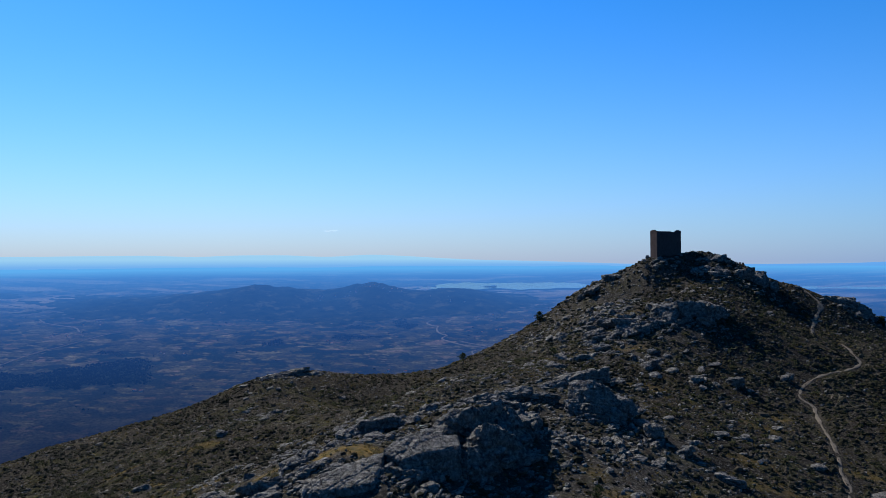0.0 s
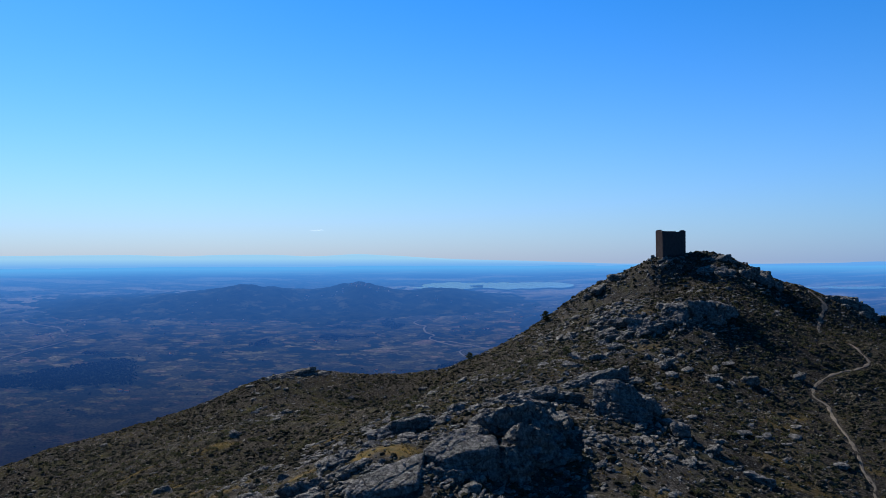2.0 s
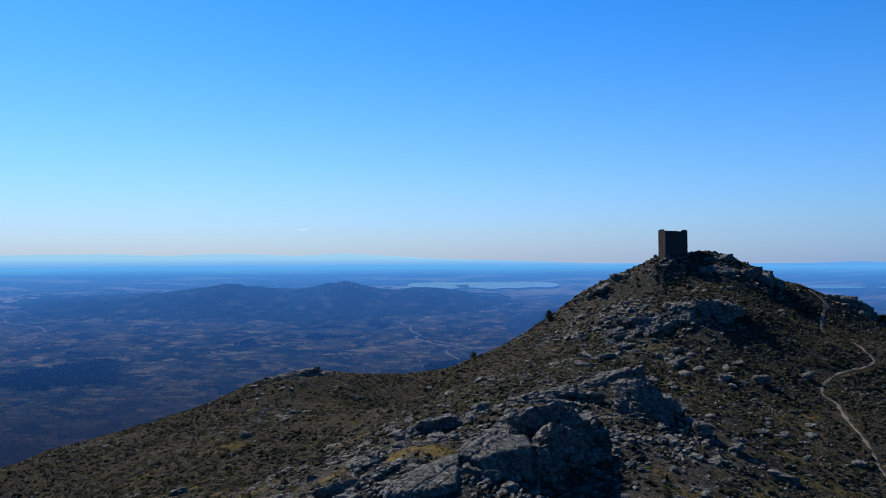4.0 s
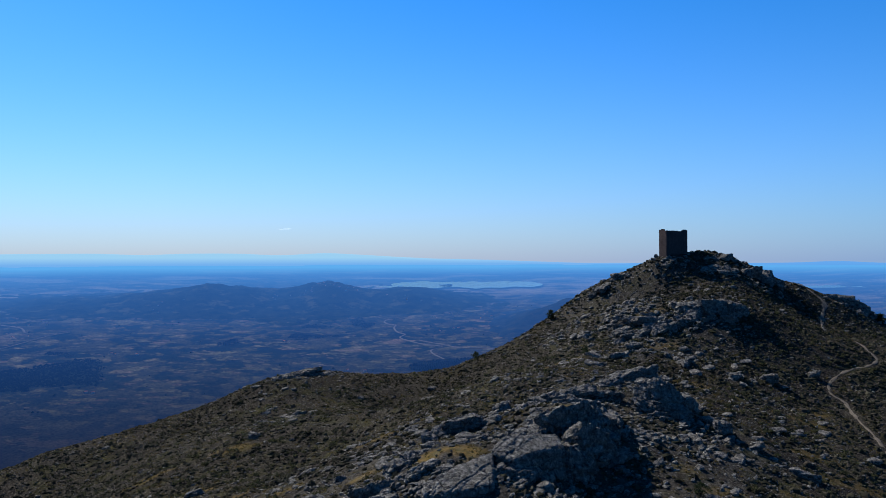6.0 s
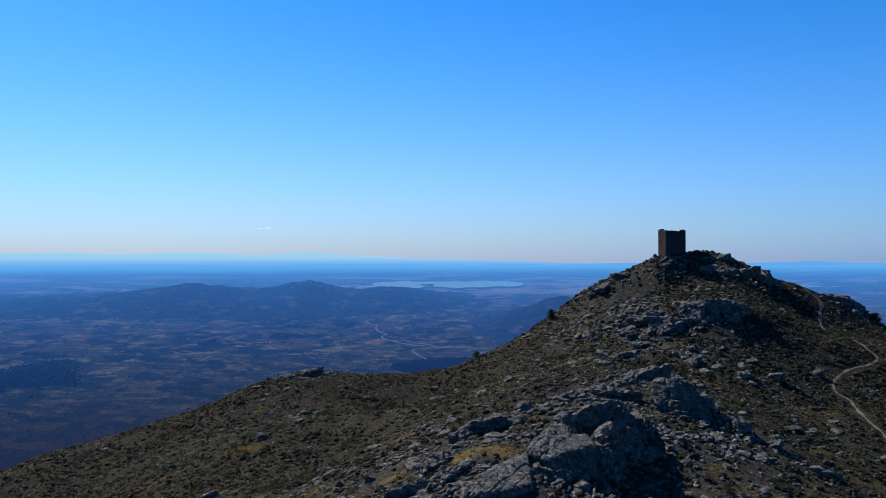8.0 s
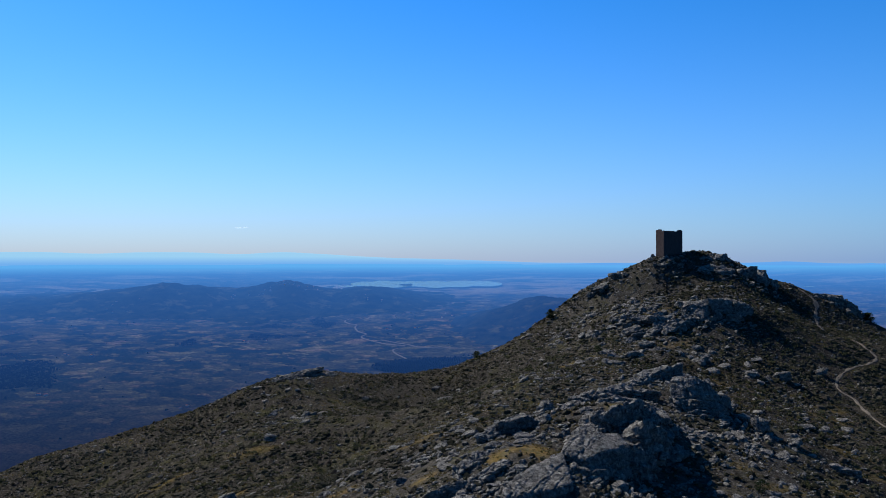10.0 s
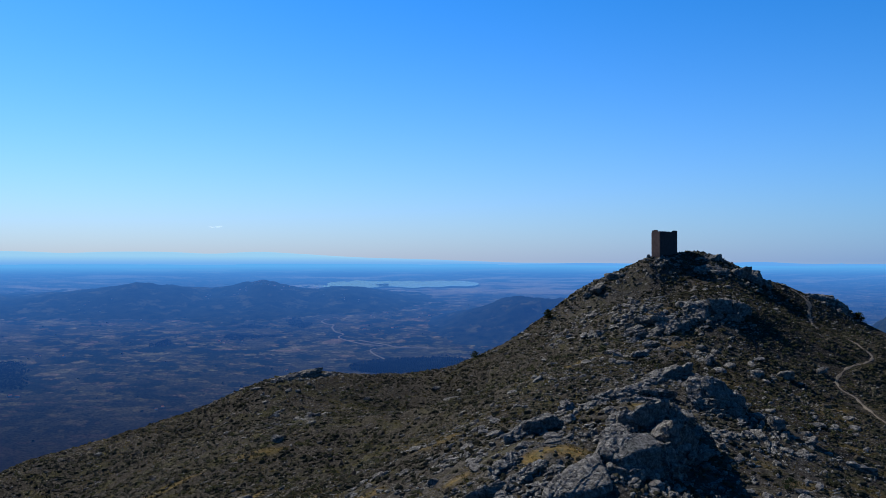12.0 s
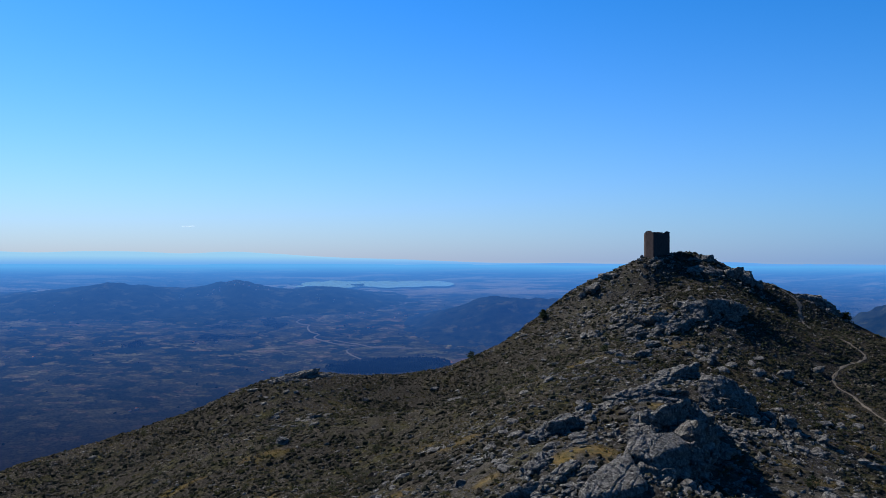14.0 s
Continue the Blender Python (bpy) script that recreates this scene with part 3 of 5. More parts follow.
def jointed_block(seed, rx, ry, rz, detail=4, smoothness=9.0, joint=2.4, step=0.22, dome=False):
    """A mass of granite of those half-sizes in metres: a worn polyhedron split by three sets of joints into pieces that stand a little proud or back."""
    rnd = np.random.default_rng(seed)
    way, faces = ball(detail)
    normals = np.array([(1, 0, 0), (-1, 0, 0), (0, 1, 0), (0, -1, 0), (0, 0, 1), (0, 0, -1)], float) + rnd.normal(0, 0.2, (6, 3))
    more = rnd.normal(0, 1, (7, 3)) * (1, 1, 0.7)
    normals = np.concatenate([normals, more])
    normals /= np.linalg.norm(normals, axis=1)[:, None]
    far = np.concatenate([rnd.uniform(0.82, 1.0, 6), rnd.uniform(0.86, 1.12, 7)])
    if dome:
        far[4] = 1.25
    reach = (np.maximum(way @ normals.T, 0) / far) ** smoothness
    r = reach.sum(1) ** (-1 / smoothness)
    p = way * r[:, None] * (rx, ry, rz)
    out = p / (np.array((rx, ry, rz)) ** 2)
    out /= np.linalg.norm(out, axis=1)[:, None]
    # joints: one set nearly level and dipping, two steep
    turn = rnd.uniform(0.3, 0.9)
    axes = np.array([(0.22, -0.12, 0.97), (math.cos(turn), math.sin(turn), 0.15), (-math.sin(turn), math.cos(turn), -0.1)])
    wander = np.stack([soft_noise_solid(p + 31 * k, 2.6, seed + k) + 0.4 * soft_noise_solid(p + 31 * k, 0.9, seed + 5 + k) for k in range(3)], 1)
    cells, edge = [], np.full(len(p), 9.0)
    for k, gap in enumerate((joint * 0.6, joint * 1.3, joint)):
        q = (p @ axes[k] + 0.3 * wander[:, k]) / gap + rnd.uniform(0, 1)
        q = q + 0.22 * np.sin(2.1 * q + rnd.uniform(0, 6))
        cells.append(np.floor(q))
        edge = np.minimum(edge, np.minimum(q - np.floor(q), 1 + np.floor(q) - q) * gap)
    proud = lattice_solid(*cells, seed) - 0.5
    small, fine_edge = [], np.full(len(p), 9.0)
    for k, gap in enumerate((joint * 0.26, joint * 0.5, joint * 0.36)):
        q = (p @ axes[(k + 1) % 3] + 0.25 * wander[:, (k + 1) % 3]) / gap if k else (p @ axes[0] + 0.3 * wander[:, 0]) / gap
        small.append(np.floor(q))
        fine_edge = np.minimum(fine_edge, np.minimum(q - np.floor(q), 1 + np.floor(q) - q) * gap)
    proud = proud + 0.55 * (lattice_solid(*small, seed + 3) - 0.5)
    shift = 2 * step * proud - 1.3 * step * np.exp(-(edge / 0.15) ** 2) - 0.5 * step * np.exp(-(fine_edge / 0.1) ** 2)
    shift += 0.16 * soft_noise_solid(p, 1.7, seed + 8) + 0.13 * soft_noise_solid(p, 0.7, seed + 9) + 0.08 * soft_noise_solid(p, 0.33, seed + 10)
    if dome:
        shift *= np.where(out[:, 2] > 0.35, 0.6, 1.0)
    p = p + out * shift[:, None]
    return mesh_from("block", p, faces, GRANITE, False)


def great_crag(label, cx, cy, blocks, rubble=(), blunt=13.0):
    """blocks: x, y, z of the middle, three half-sizes, turn, tilts, detail, joint spacing, step, domed. rubble: x, y, two radii, count, size."""
    base = tagged(new("rock_outcrop"), label, "rock outcrop")
    cz = float(ground_height(cx, cy))
    base.location = (cx, cy, cz)
    for k, (x, y, z, rx, ry, rz, turn, ta, tb, detail, joint, step, dome) in enumerate(blocks):
        ob = part("block", jointed_block(int(1000 + 7 * cx + 131 * k + cy), rx, ry, rz, detail, blunt, joint, step, dome), None, base)
        ob.matrix_basis = pose(x - cx, y - cy, z - cz, ta, tb, turn)
        # broken pieces that lean on it and stick out of it
        rnd = random.Random(int(cx * 5 + cy + 17 * k))
        least = min(rx, ry, rz)
        for _ in range(0 if least < 1.6 else 3 if dome else int(4 + 2.2 * least)):
            d = Vector((rnd.gauss(0, 1), rnd.gauss(-0.3, 1), rnd.uniform(-0.5, 1.0))).normalized()
            if dome and d.z > -0.1:
                d.z = -0.1
            q = rnd.uniform(0.55, 1.25) * (1 if least < 3 else 1.35)
            at = ob.matrix_basis @ Vector((0.86 * d.x * rx, 0.86 * d.y * ry, 0.86 * d.z * rz))
            chip = part("block", (SLABS if rnd.random() < 0.4 else BLOCKS)[rnd.randrange(6)], None, base)
            chip.matrix_basis = pose(*at, rnd.uniform(-8, 20), rnd.uniform(-22, 6), turn + rnd.gauss(5, 25)) @ Matrix.Diagonal((q * rnd.uniform(1.1, 1.9), q * rnd.uniform(0.8, 1.1), q * rnd.uniform(0.6, 1.0), 1))
    rnd = random.Random(int(cx * 3 + cy))
    for x, y, rx, ry, n, size in rubble:
        for _ in range(n):
            a, r = rnd.uniform(0, 6.283), math.sqrt(rnd.uniform(0, 1))
            px, py = x + rx * r * math.cos(a), y + ry * r * math.sin(a)
            if in_meadow(np.array([px]), np.array([py]))[0]:
                continue
            q = size * (0.45 + 1.1 * rnd.random() ** 2)
            flat = rnd.random() < 0.45
            ob = part("slab" if flat else "stone", STONES[2 * rnd.randrange(6) + flat] if q < 1.0 else (SLABS if flat else BLOCKS)[rnd.randrange(6)], None, base)
            ob.matrix_basis = pose(px - cx, py - cy, float(ground_height(px, py)) - cz + 0.12 * q, rnd.uniform(-14, 14), rnd.uniform(-24, 4), rnd.gauss(35, 30)) @ Matrix.Diagonal((q * rnd.uniform(0.9, 1.6), q * rnd.uniform(0.65, 1.0), q * (0.5 if flat else 0.8), 1))
    return base


def mass(label, cx, cy, lobes, reach, seed, cell, loose, size):
    """A crag of jointed blocks, one great one and some lesser ones for each lobe, with loose stones around. lobes: dx, dy, two radii, turn, height over the ground."""
    base = crag(label, cx, cy, reach * 0.85, reach * 0.75, 0.5, loose, seed, size)
    rnd = random.Random(seed)
    for k, (dx, dy, rx, ry, turn, h) in enumerate(lobes):
        for j in range(4):
            if j == 0:
                x, y, a, b, top = cx + dx, cy + dy, 0.85 * rx, 0.85 * ry, h
            else:
                w = rnd.uniform(0, 6.283)
                x, y = cx + dx + 0.7 * rx * math.cos(w), cy + dy + 0.7 * ry * math.sin(w)
                a, b, top = rx * rnd.uniform(0.3, 0.55), ry * rnd.uniform(0.35, 0.6), h * rnd.uniform(0.5, 1.0)
            high = max(1.1, 0.5 * top + 1.2)
            z = float(ground_height(x, y)) + top - high
            ob = part("block", jointed_block(seed * 31 + k * 7 + j, a, b, high, 4, 9.0, 0.55 * cell, 0.25), None, base)
            ob.matrix_basis = pose(x - base.location.x, y - base.location.y, z - base.location.z, rnd.uniform(-5, 9), rnd.uniform(-14, 0), turn + rnd.gauss(15, 14))
    return base


great_crag("large cracked grey granite crag with a domed slab and shaded cliff", 3, 126, [
    (-3.3, 120.6, 8.9, 7.0, 4.4, 3.3, 30, 20, -8, 6, 2.8, 0.24, True),
    (-6.6, 115.6, 7.4, 4.2, 2.4, 2.5, 14, 0, 4, 5, 2.2, 0.25, False),
    (-1.9, 116.0, 5.9, 2.2, 1.7, 2.4, 30, 0, 0, 5, 1.8, 0.22, False),
    (3.6, 124.2, 5.7, 4.4, 4.2, 4.6, 35, -12, 12, 5, 3.2, 0.35, False),
    (7.4, 129.8, 7.0, 5.2, 5.0, 5.6, 50, -12, 12, 5, 3.4, 0.40, False),
    (5.4, 135.0, 9.6, 6.5, 4.6, 4.6, 20, 0, -4, 5, 2.8, 0.35, False),
    (10.6, 135.8, 8.4, 5.0, 5.4, 6.1, 55, -8, 10, 5, 3.0, 0.40, False),
    (14.2, 140.4, 7.6, 3.8, 5.4, 4.8, 15, 0, 10, 5, 2.8, 0.40, False),
    (12.0, 131.6, 5.0, 3.2, 4.0, 3.6, 40, 0, 8, 5, 2.2, 0.35, False),
    (-1.6, 128.2, 10.0, 3.6, 2.6, 2.2, 35, 0, -8, 5, 2.0, 0.25, False),
    (0.2, 133.4, 10.8, 3.0, 2.2, 2.2, 20, 0, -6, 5, 1.8, 0.25, False),
], [(8, 116, 7, 6, 34, 0.7), (17, 129, 5, 8, 40, 0.8), (-1, 112.5, 5, 3, 26, 0.9), (-5, 131, 5, 4, 26, 0.8), (4, 139, 4, 3, 14, 0.8)])
great_crag("pale cracked granite slab with broken blocks beside dry grass", -15, 112, [
    (-14.6, 109.9, 6.8, 6.6, 3.6, 2.0, 24, 16, -8, 6, 2.6, 0.20, True),
    (-25.2, 115.2, 6.9, 5.2, 1.5, 1.3, 30, 8, -8, 5, 2.4, 0.15, False),
    (-20.2, 116.2, 8.4, 3.0, 1.4, 1.3, 28, 6, -10, 5, 1.8, 0.15, False),
    (-16.0, 115.2, 8.9, 2.0, 1.3, 1.5, 50, 4, -8, 4, 1.6, 0.18, False),
    (-12.6, 114.6, 9.0, 1.8, 1.5, 1.7, 70, 0, -6, 4, 1.6, 0.18, False),
    (-22.2, 120.6, 8.6, 4.2, 1.6, 1.5, 32, 6, -8, 5, 2.0, 0.2, False),
    (-9.6, 112.4, 7.2, 2.6, 1.6, 1.6, 20, 0, 0, 5, 1.6, 0.2, False),
    (-33.0, 113.6, 4.6, 3.6, 1.8, 1.2, 28, 6, -8, 4, 1.8, 0.2, False),
    (-27.0, 110.2, 5.8, 3.8, 1.7, 1.2, 26, 6, -8, 4, 1.8, 0.2, False),
], [(-16, 114, 10, 2.6, 80, 0.75), (-26, 117, 8, 5, 70, 0.6), (-8, 113, 5, 3, 36, 0.8), (-22, 108, 8, 4, 50, 0.7), (-33, 113, 6, 4, 26, 0.6)])
great_crag("dark weathered granite boulder pile with a rounded top on the slope", 31, 157, [
    (30.8, 157.8, 9.6, 5.4, 4.0, 5.4, 25, -10, -4, 6, 2.8, 0.32, True),
    (26.6, 155.4, 9.0, 2.4, 2.2, 3.4, 20, -10, -6, 5, 2.2, 0.25, False),
    (35.2, 158.6, 7.6, 4.0, 4.0, 4.4, 40, -10, 14, 5, 2.6, 0.35, False),
    (31.4, 152.6, 7.0, 3.6, 2.2, 3.0, 10, 0, 4, 5, 2.4, 0.3, False),
    (38.6, 163.8, 7.8, 3.4, 3.0, 3.0, 30, 0, 6, 4, 2.2, 0.3, False),
    (28.2, 151.4, 6.8, 1.8, 1.5, 1.9, 30, 0, 0, 4, 1.8, 0.2, False),
], [(36, 150, 7, 5, 34, 0.8), (25, 152, 4, 4, 16, 0.8)])
great_crag("dark granite boulder with an overhanging side behind dry grass", -11, 142, [
    (-10.8, 141.0, 9.6, 4.6, 2.4, 2.7, 18, 0, -10, 5, 2.6, 0.25, False),
    (-6.6, 141.4, 9.6, 2.4, 1.8, 2.0, 25, 0, 0, 4, 1.8, 0.2, False),
    (-15.8, 137.4, 9.2, 3.8, 1.5, 1.4, 35, 6, -12, 4, 1.8, 0.2, False),
], [(-7, 136, 6, 3, 30, 0.7), (-16, 140, 6, 4, 26, 0.7)])
great_crag("jagged steps of grey granite blocks above the crag", 5, 155, [
    (0.4, 148.8, 10.6, 3.0, 1.8, 1.9, 40, 0, -8, 4, 1.6, 0.25, False),
    (4.0, 151.6, 11.0, 3.4, 1.6, 1.7, 25, 0, -6, 4, 1.8, 0.25, False),
    (-3.4, 151.0, 10.4, 2.6, 1.5, 1.5, 35, 0, -8, 4, 1.5, 0.2, False),
    (8.0, 157.8, 11.6, 4.4, 1.9, 1.6, 12, 4, -6, 4, 1.9, 0.25, False),
    (14.2, 160.6, 12.0, 4.8, 2.1, 1.7, 8, 4, -4, 4, 1.9, 0.25, False),
    (20.2, 161.4, 11.6, 3.6, 2.0, 1.5, 5, 4, 0, 4, 1.8, 0.25, False),
    (7.6, 147.4, 12.6, 1.8, 1.2, 1.1, 20, 0, 0, 4, 2.6, 0.12, False),
    (11.6, 147.8, 12.2, 4.2, 1.6, 1.6, 5, 0, 0, 4, 1.8, 0.25, False),
], [(3, 152, 8, 4, 60, 0.7), (14, 158, 9, 4, 44, 0.7), (-5, 148, 5, 3, 24, 0.7)])
great_crag("flat-topped granite ledge above the boulder pile", 33, 183, [
    (34.6, 183.6, 11.9, 5.0, 2.8, 2.4, 15, 0, -5, 4, 2.4, 0.3, False),
    (27.8, 178.6, 11.8, 4.2, 1.9, 1.5, 20, 4, -8, 4, 2.0, 0.25, False),
    (23.6, 172.6, 12.0, 3.4, 1.6, 1.3, 25, 4, -8, 4, 1.8, 0.2, False),
], [(28, 176, 9, 5, 44, 0.8), (40, 186, 6, 4, 16, 0.8)])
def slab_field(seed, n, x, y, rx, ry, size):
    """Tilted slabs lying across a steep slope, as blocks for great_crag()."""
    rnd = random.Random(seed)
    out = []
    for k in range(n):
        px, py = x + rnd.uniform(-rx, rx), y + rnd.uniform(-ry, ry)
        q = size * rnd.uniform(0.6, 1.35)
        out.append((px, py, float(ground_height(px, py)) + 0.1 * q, q * rnd.uniform(1.2, 2.0), q * rnd.uniform(0.55, 0.85), q * rnd.uniform(0.45, 0.7), rnd.gauss(22, 12), rnd.uniform(4, 20), rnd.uniform(-16, -2), 4, 1.6, 0.18, False))
    return out


great_crag("long ledge of tilted grey granite slabs", 56, 235, slab_field(61, 34, 56, 235, 14, 5, 1.9) + slab_field(62, 10, 44, 243, 8, 5, 1.6), [(56, 233, 15, 6, 90, 0.9)])
great_crag("tall shaded granite bluff on the upper slope", 78, 241, [
    (70.6, 241.4, 22.4, 4.8, 4.6, 5.0, 28, -6, -6, 4, 3.0, 0.35, False),
    (77.8, 242.2, 22.4, 5.4, 4.6, 4.9, 24, -8, -3, 4, 3.2, 0.40, False),
    (85.2, 243.6, 21.8, 4.8, 5.0, 4.8, 30, -8, 5, 4, 3.0, 0.40, False),
    (80.6, 237.2, 20.0, 3.6, 2.8, 2.8, 5, 0, 0, 4, 2.4, 0.30, False),
    (73.0, 236.6, 20.6, 3.2, 2.4, 2.2, 20, 0, -6, 4, 2.0, 0.30, False),
    (66.4, 238.6, 21.6, 2.8, 2.2, 2.0, 20, 4, -8, 4, 2.0, 0.25, False),
], [(80, 233, 9, 4, 34, 0.9), (70, 234, 6, 4, 24, 0.9), (78, 248, 10, 3, 20, 0.9)], 13.0)
great_crag("dark upright granite buttress beside the summit", 116, 289, [
    (118.0, 290.6, 30.6, 5.2, 5.0, 5.9, 28, -6, 4, 4, 3.4, 0.35, False),
    (110.8, 291.0, 31.6, 4.8, 4.4, 4.7, 24, -6, 2, 4, 3.0, 0.35, False),
    (105.4, 289.4, 33.0, 3.2, 2.6, 2.4, 20, 0, -8, 4, 2.2, 0.25, False),
    (122.8, 288.4, 28.6, 2.4, 3.0, 3.6, 30, -4, 6, 4, 2.2, 0.30, False),
], [(113, 282, 9, 4, 34, 0.9)], 14.0)
mass("shaded summit rocks under the watchtower", 98, 291, [(-1, -2, 6, 4, 0, 0.7), (5, -4, 6, 4, 20, 0.8), (6, 7, 8, 4, 0, 0.4)], 17, 119, 4.2, 26, 1.1)
mass("granite ledge on the skyline", 60, 302, [(0, 0, 7, 3, 10, 1.0), (8, 2, 6, 3, 0, 0.9)], 15, 120, 3.4, 14, 1.2)
crag("rocky foot of the watchtower", 82, 294, 9, 4, 0.7, 40, 121, 1.2)
great_crag("broken granite shoulder over the pass", 156, 296, [
    (148.6, 297.6, 24.6, 4.2, 2.2, 2.0, 0, 0, 0, 4, 2.0, 0.25, False),
    (155.4, 297.0, 22.6, 4.4, 3.0, 3.5, -6, 0, 6, 4, 2.4, 0.30, False),
    (158.8, 296.6, 21.0, 3.0, 2.8, 3.2, 0, 0, 8, 4, 2.2, 0.30, False),
    (161.4, 296.2, 19.4, 3.6, 3.0, 3.4, 10, 0, 10, 4, 2.4, 0.30, False),
    (165.4, 295.0, 16.2, 2.6, 3.0, 2.6, 10, 0, 12, 4, 2.2, 0.30, False),
    (157.6, 291.0, 18.6, 2.8, 2.2, 2.0, 20, 0, 4, 4, 2.0, 0.25, False),
], [(158, 290, 8, 5, 26, 0.8)], 12.0)
mass("granite cap on the lower spur", -57, 289, [(1, 0, 7, 3, 0, 1.7), (-6, -3, 5, 3, 20, 1.1), (8, 1, 5, 3, 0, 1.0)], 13, 123, 3.0, 22, 1.0)
crag("scattered slabs by the bluff", 40, 187, 9, 5, 1.2, 18, 23, 1.5)
crag("lichened slab pile in the heath", -54, 243, 7, 4, 1.0, 12, 24, 1.4)
for label, x, y, rx, ry, h, n, seed, size in (
        ("ledges of tilted granite slabs on the upper slope", 46, 246, 13, 6, 0.8, 60, 41, 1.5),
        ("stepped granite slabs across the steep slope", 56, 256, 12, 6, 0.8, 50, 42, 1.5),
        ("granite slabs breaking through the heath", 36, 262, 9, 8, 0.5, 34, 43, 1.2),
        ("band of broken granite blocks below the boulder pile", 27, 139, 11, 4, 0.6, 60, 45, 1.0),
        ("heap of grey blocks on the heath", 40, 147, 8, 3, 0.5, 26, 46, 0.9),
        ("granite blocks beside dry grass", 67, 199, 5, 3, 0.7, 10, 47, 1.3),
        ("split granite blocks on the slope", 56, 212, 5, 3, 0.8, 14, 48, 1.3),
        ("low line of granite slabs in the heath", 44, 217, 6, 3, 0.7, 14, 49, 1.4),
        ("rubble of granite under the summit", 66, 272, 10, 7, 0.6, 46, 50, 1.3),
        ("shattered slabs below the skyline", 52, 282, 11, 6, 0.5, 44, 51, 1.2),
        ("dark slab pile among heather", -40, 146, 3, 1.5, 0.8, 8, 52, 1.0),
        ("stony bank above bare ground", -26, 136, 6, 3, 0.5, 24, 53, 0.9),
        ("small rock pile with a dark side", -33, 160, 2.5, 2, 1.0, 7, 54, 1.1)):
    crag(label, x, y, rx, ry, h, n, seed, size)
outcrop("pair of weathered boulders beside the watchtower", 80.6, 302.5, [("block", BLOCKS[2], 0, 0, float(ground_height(80.6, 302.5)) + 0.5, 1.1, 1.0, 1.1, 20, 0, 0), ("block", BLOCKS[4], -1.6, 0.5, float(ground_height(79, 303)) + 0.1, 0.8, 0.7, 0.7, 70, 0, 0)])
crag("summit crest of broken granite", 104, 303, 12, 4, 0.8, 18, 19, 1.4)


# ---- the trail ----
TRAIL_LINE = [(72, 133), (75.1, 141.8), (76.4, 146.2), (80, 155.6), (85.6, 169.6), (93, 189.4), (96.8, 200.9), (95.8, 206.3), (103.5, 216), (111.4, 222.1), (121.5, 226.6),
              (125.6, 232.8), (126.7, 241.2), (125.6, 249), (121.3, 252.5), (127, 264), (133.5, 275.4), (140.8, 286.8), (139, 296)]


def smooth_line(points, step):
    """A Catmull-Rom line through the points, sampled about every step metres."""
    p = [np.array(q, float) for q in points]
    p = [2 * p[0] - p[1]] + p + [2 * p[-1] - p[-2]]
    out = []
    for a, b, c, d in zip(p, p[1:], p[2:], p[3:]):
        n = max(2, int(np.linalg.norm(c - b) / step))
        for k in range(n):
            t = k / n
            out.append(0.5 * (2 * b + (c - a) * t + (2 * a - 5 * b + 4 * c - d) * t * t + (3 * b - a - 3 * c + d) * t ** 3))
    return np.array(out + [p[-2]])


def ribbon(line, width, lift, seed, wobble=0.25):
    """A strip that follows the ground, with a domed section and uneven edges."""
    t = np.gradient(line, axis=0)
    t /= np.linalg.norm(t, axis=1)[:, None] + 1e-9
    side = np.stack([-t[:, 1], t[:, 0]], 1)
    s = np.arange(len(line)) * 1.0
    w = width * (1 + wobble * fractal(s, s * 0, 2.5, seed, 3))
    rows = []
    for f, h in ((-0.75, -0.2), (-0.5, lift), (-0.2, lift - 0.02), (0.2, lift - 0.03), (0.5, lift), (0.75, -0.2)):
        q = line + side * (w * f)[:, None]
        rows.append(np.stack([q[:, 0], q[:, 1], ground_height(q[:, 0], q[:, 1]) + h], 1))
    return np.concatenate(rows), grid_faces(len(line), 6)


trail_xy = smooth_line(TRAIL_LINE, 0.8)
s = np.arange(len(trail_xy)) * 0.8
trail_xy = trail_xy + 0.7 * np.stack([fractal(s, s * 0, 9, 52, 3), fractal(s, s * 0 + 5, 9, 53, 3)], 1)
v, f = ribbon(trail_xy, 0.62 + 0.75 * np.clip((trail_xy[:, 1] - 258) / 12, 0, 1), 0.07, 51, 0.6)
trail = tagged(new("path", mesh_from("path", v, f, TRAIL, True)), "narrow pale gravel footpath climbing the heath", "footpath", kind="structure")
step_mesh = rock_mesh("stone", 301, GRANITE, 2, 0.2)
rnd = random.Random(8)
climb = trail_xy[(trail_xy[:, 1] > 251) & (trail_xy[:, 1] < 275)]
for k in range(0, len(climb), 5):
    x, y = climb[k]
    ob = part("stone", step_mesh, None, trail)
    ob.matrix_basis = pose(x, y, float(ground_height(x, y)) + 0.2, 0, 0, rnd.uniform(0, 360)) @ Matrix.Diagonal((0.75, 0.5, 0.32, 1))


# ---- scattering ----
def shape_arrays(me):
    v = np.array([w.co[:] for w in me.vertices])
    f = [tuple(p.vertices) for p in me.polygons]
    return v, np.array(f)


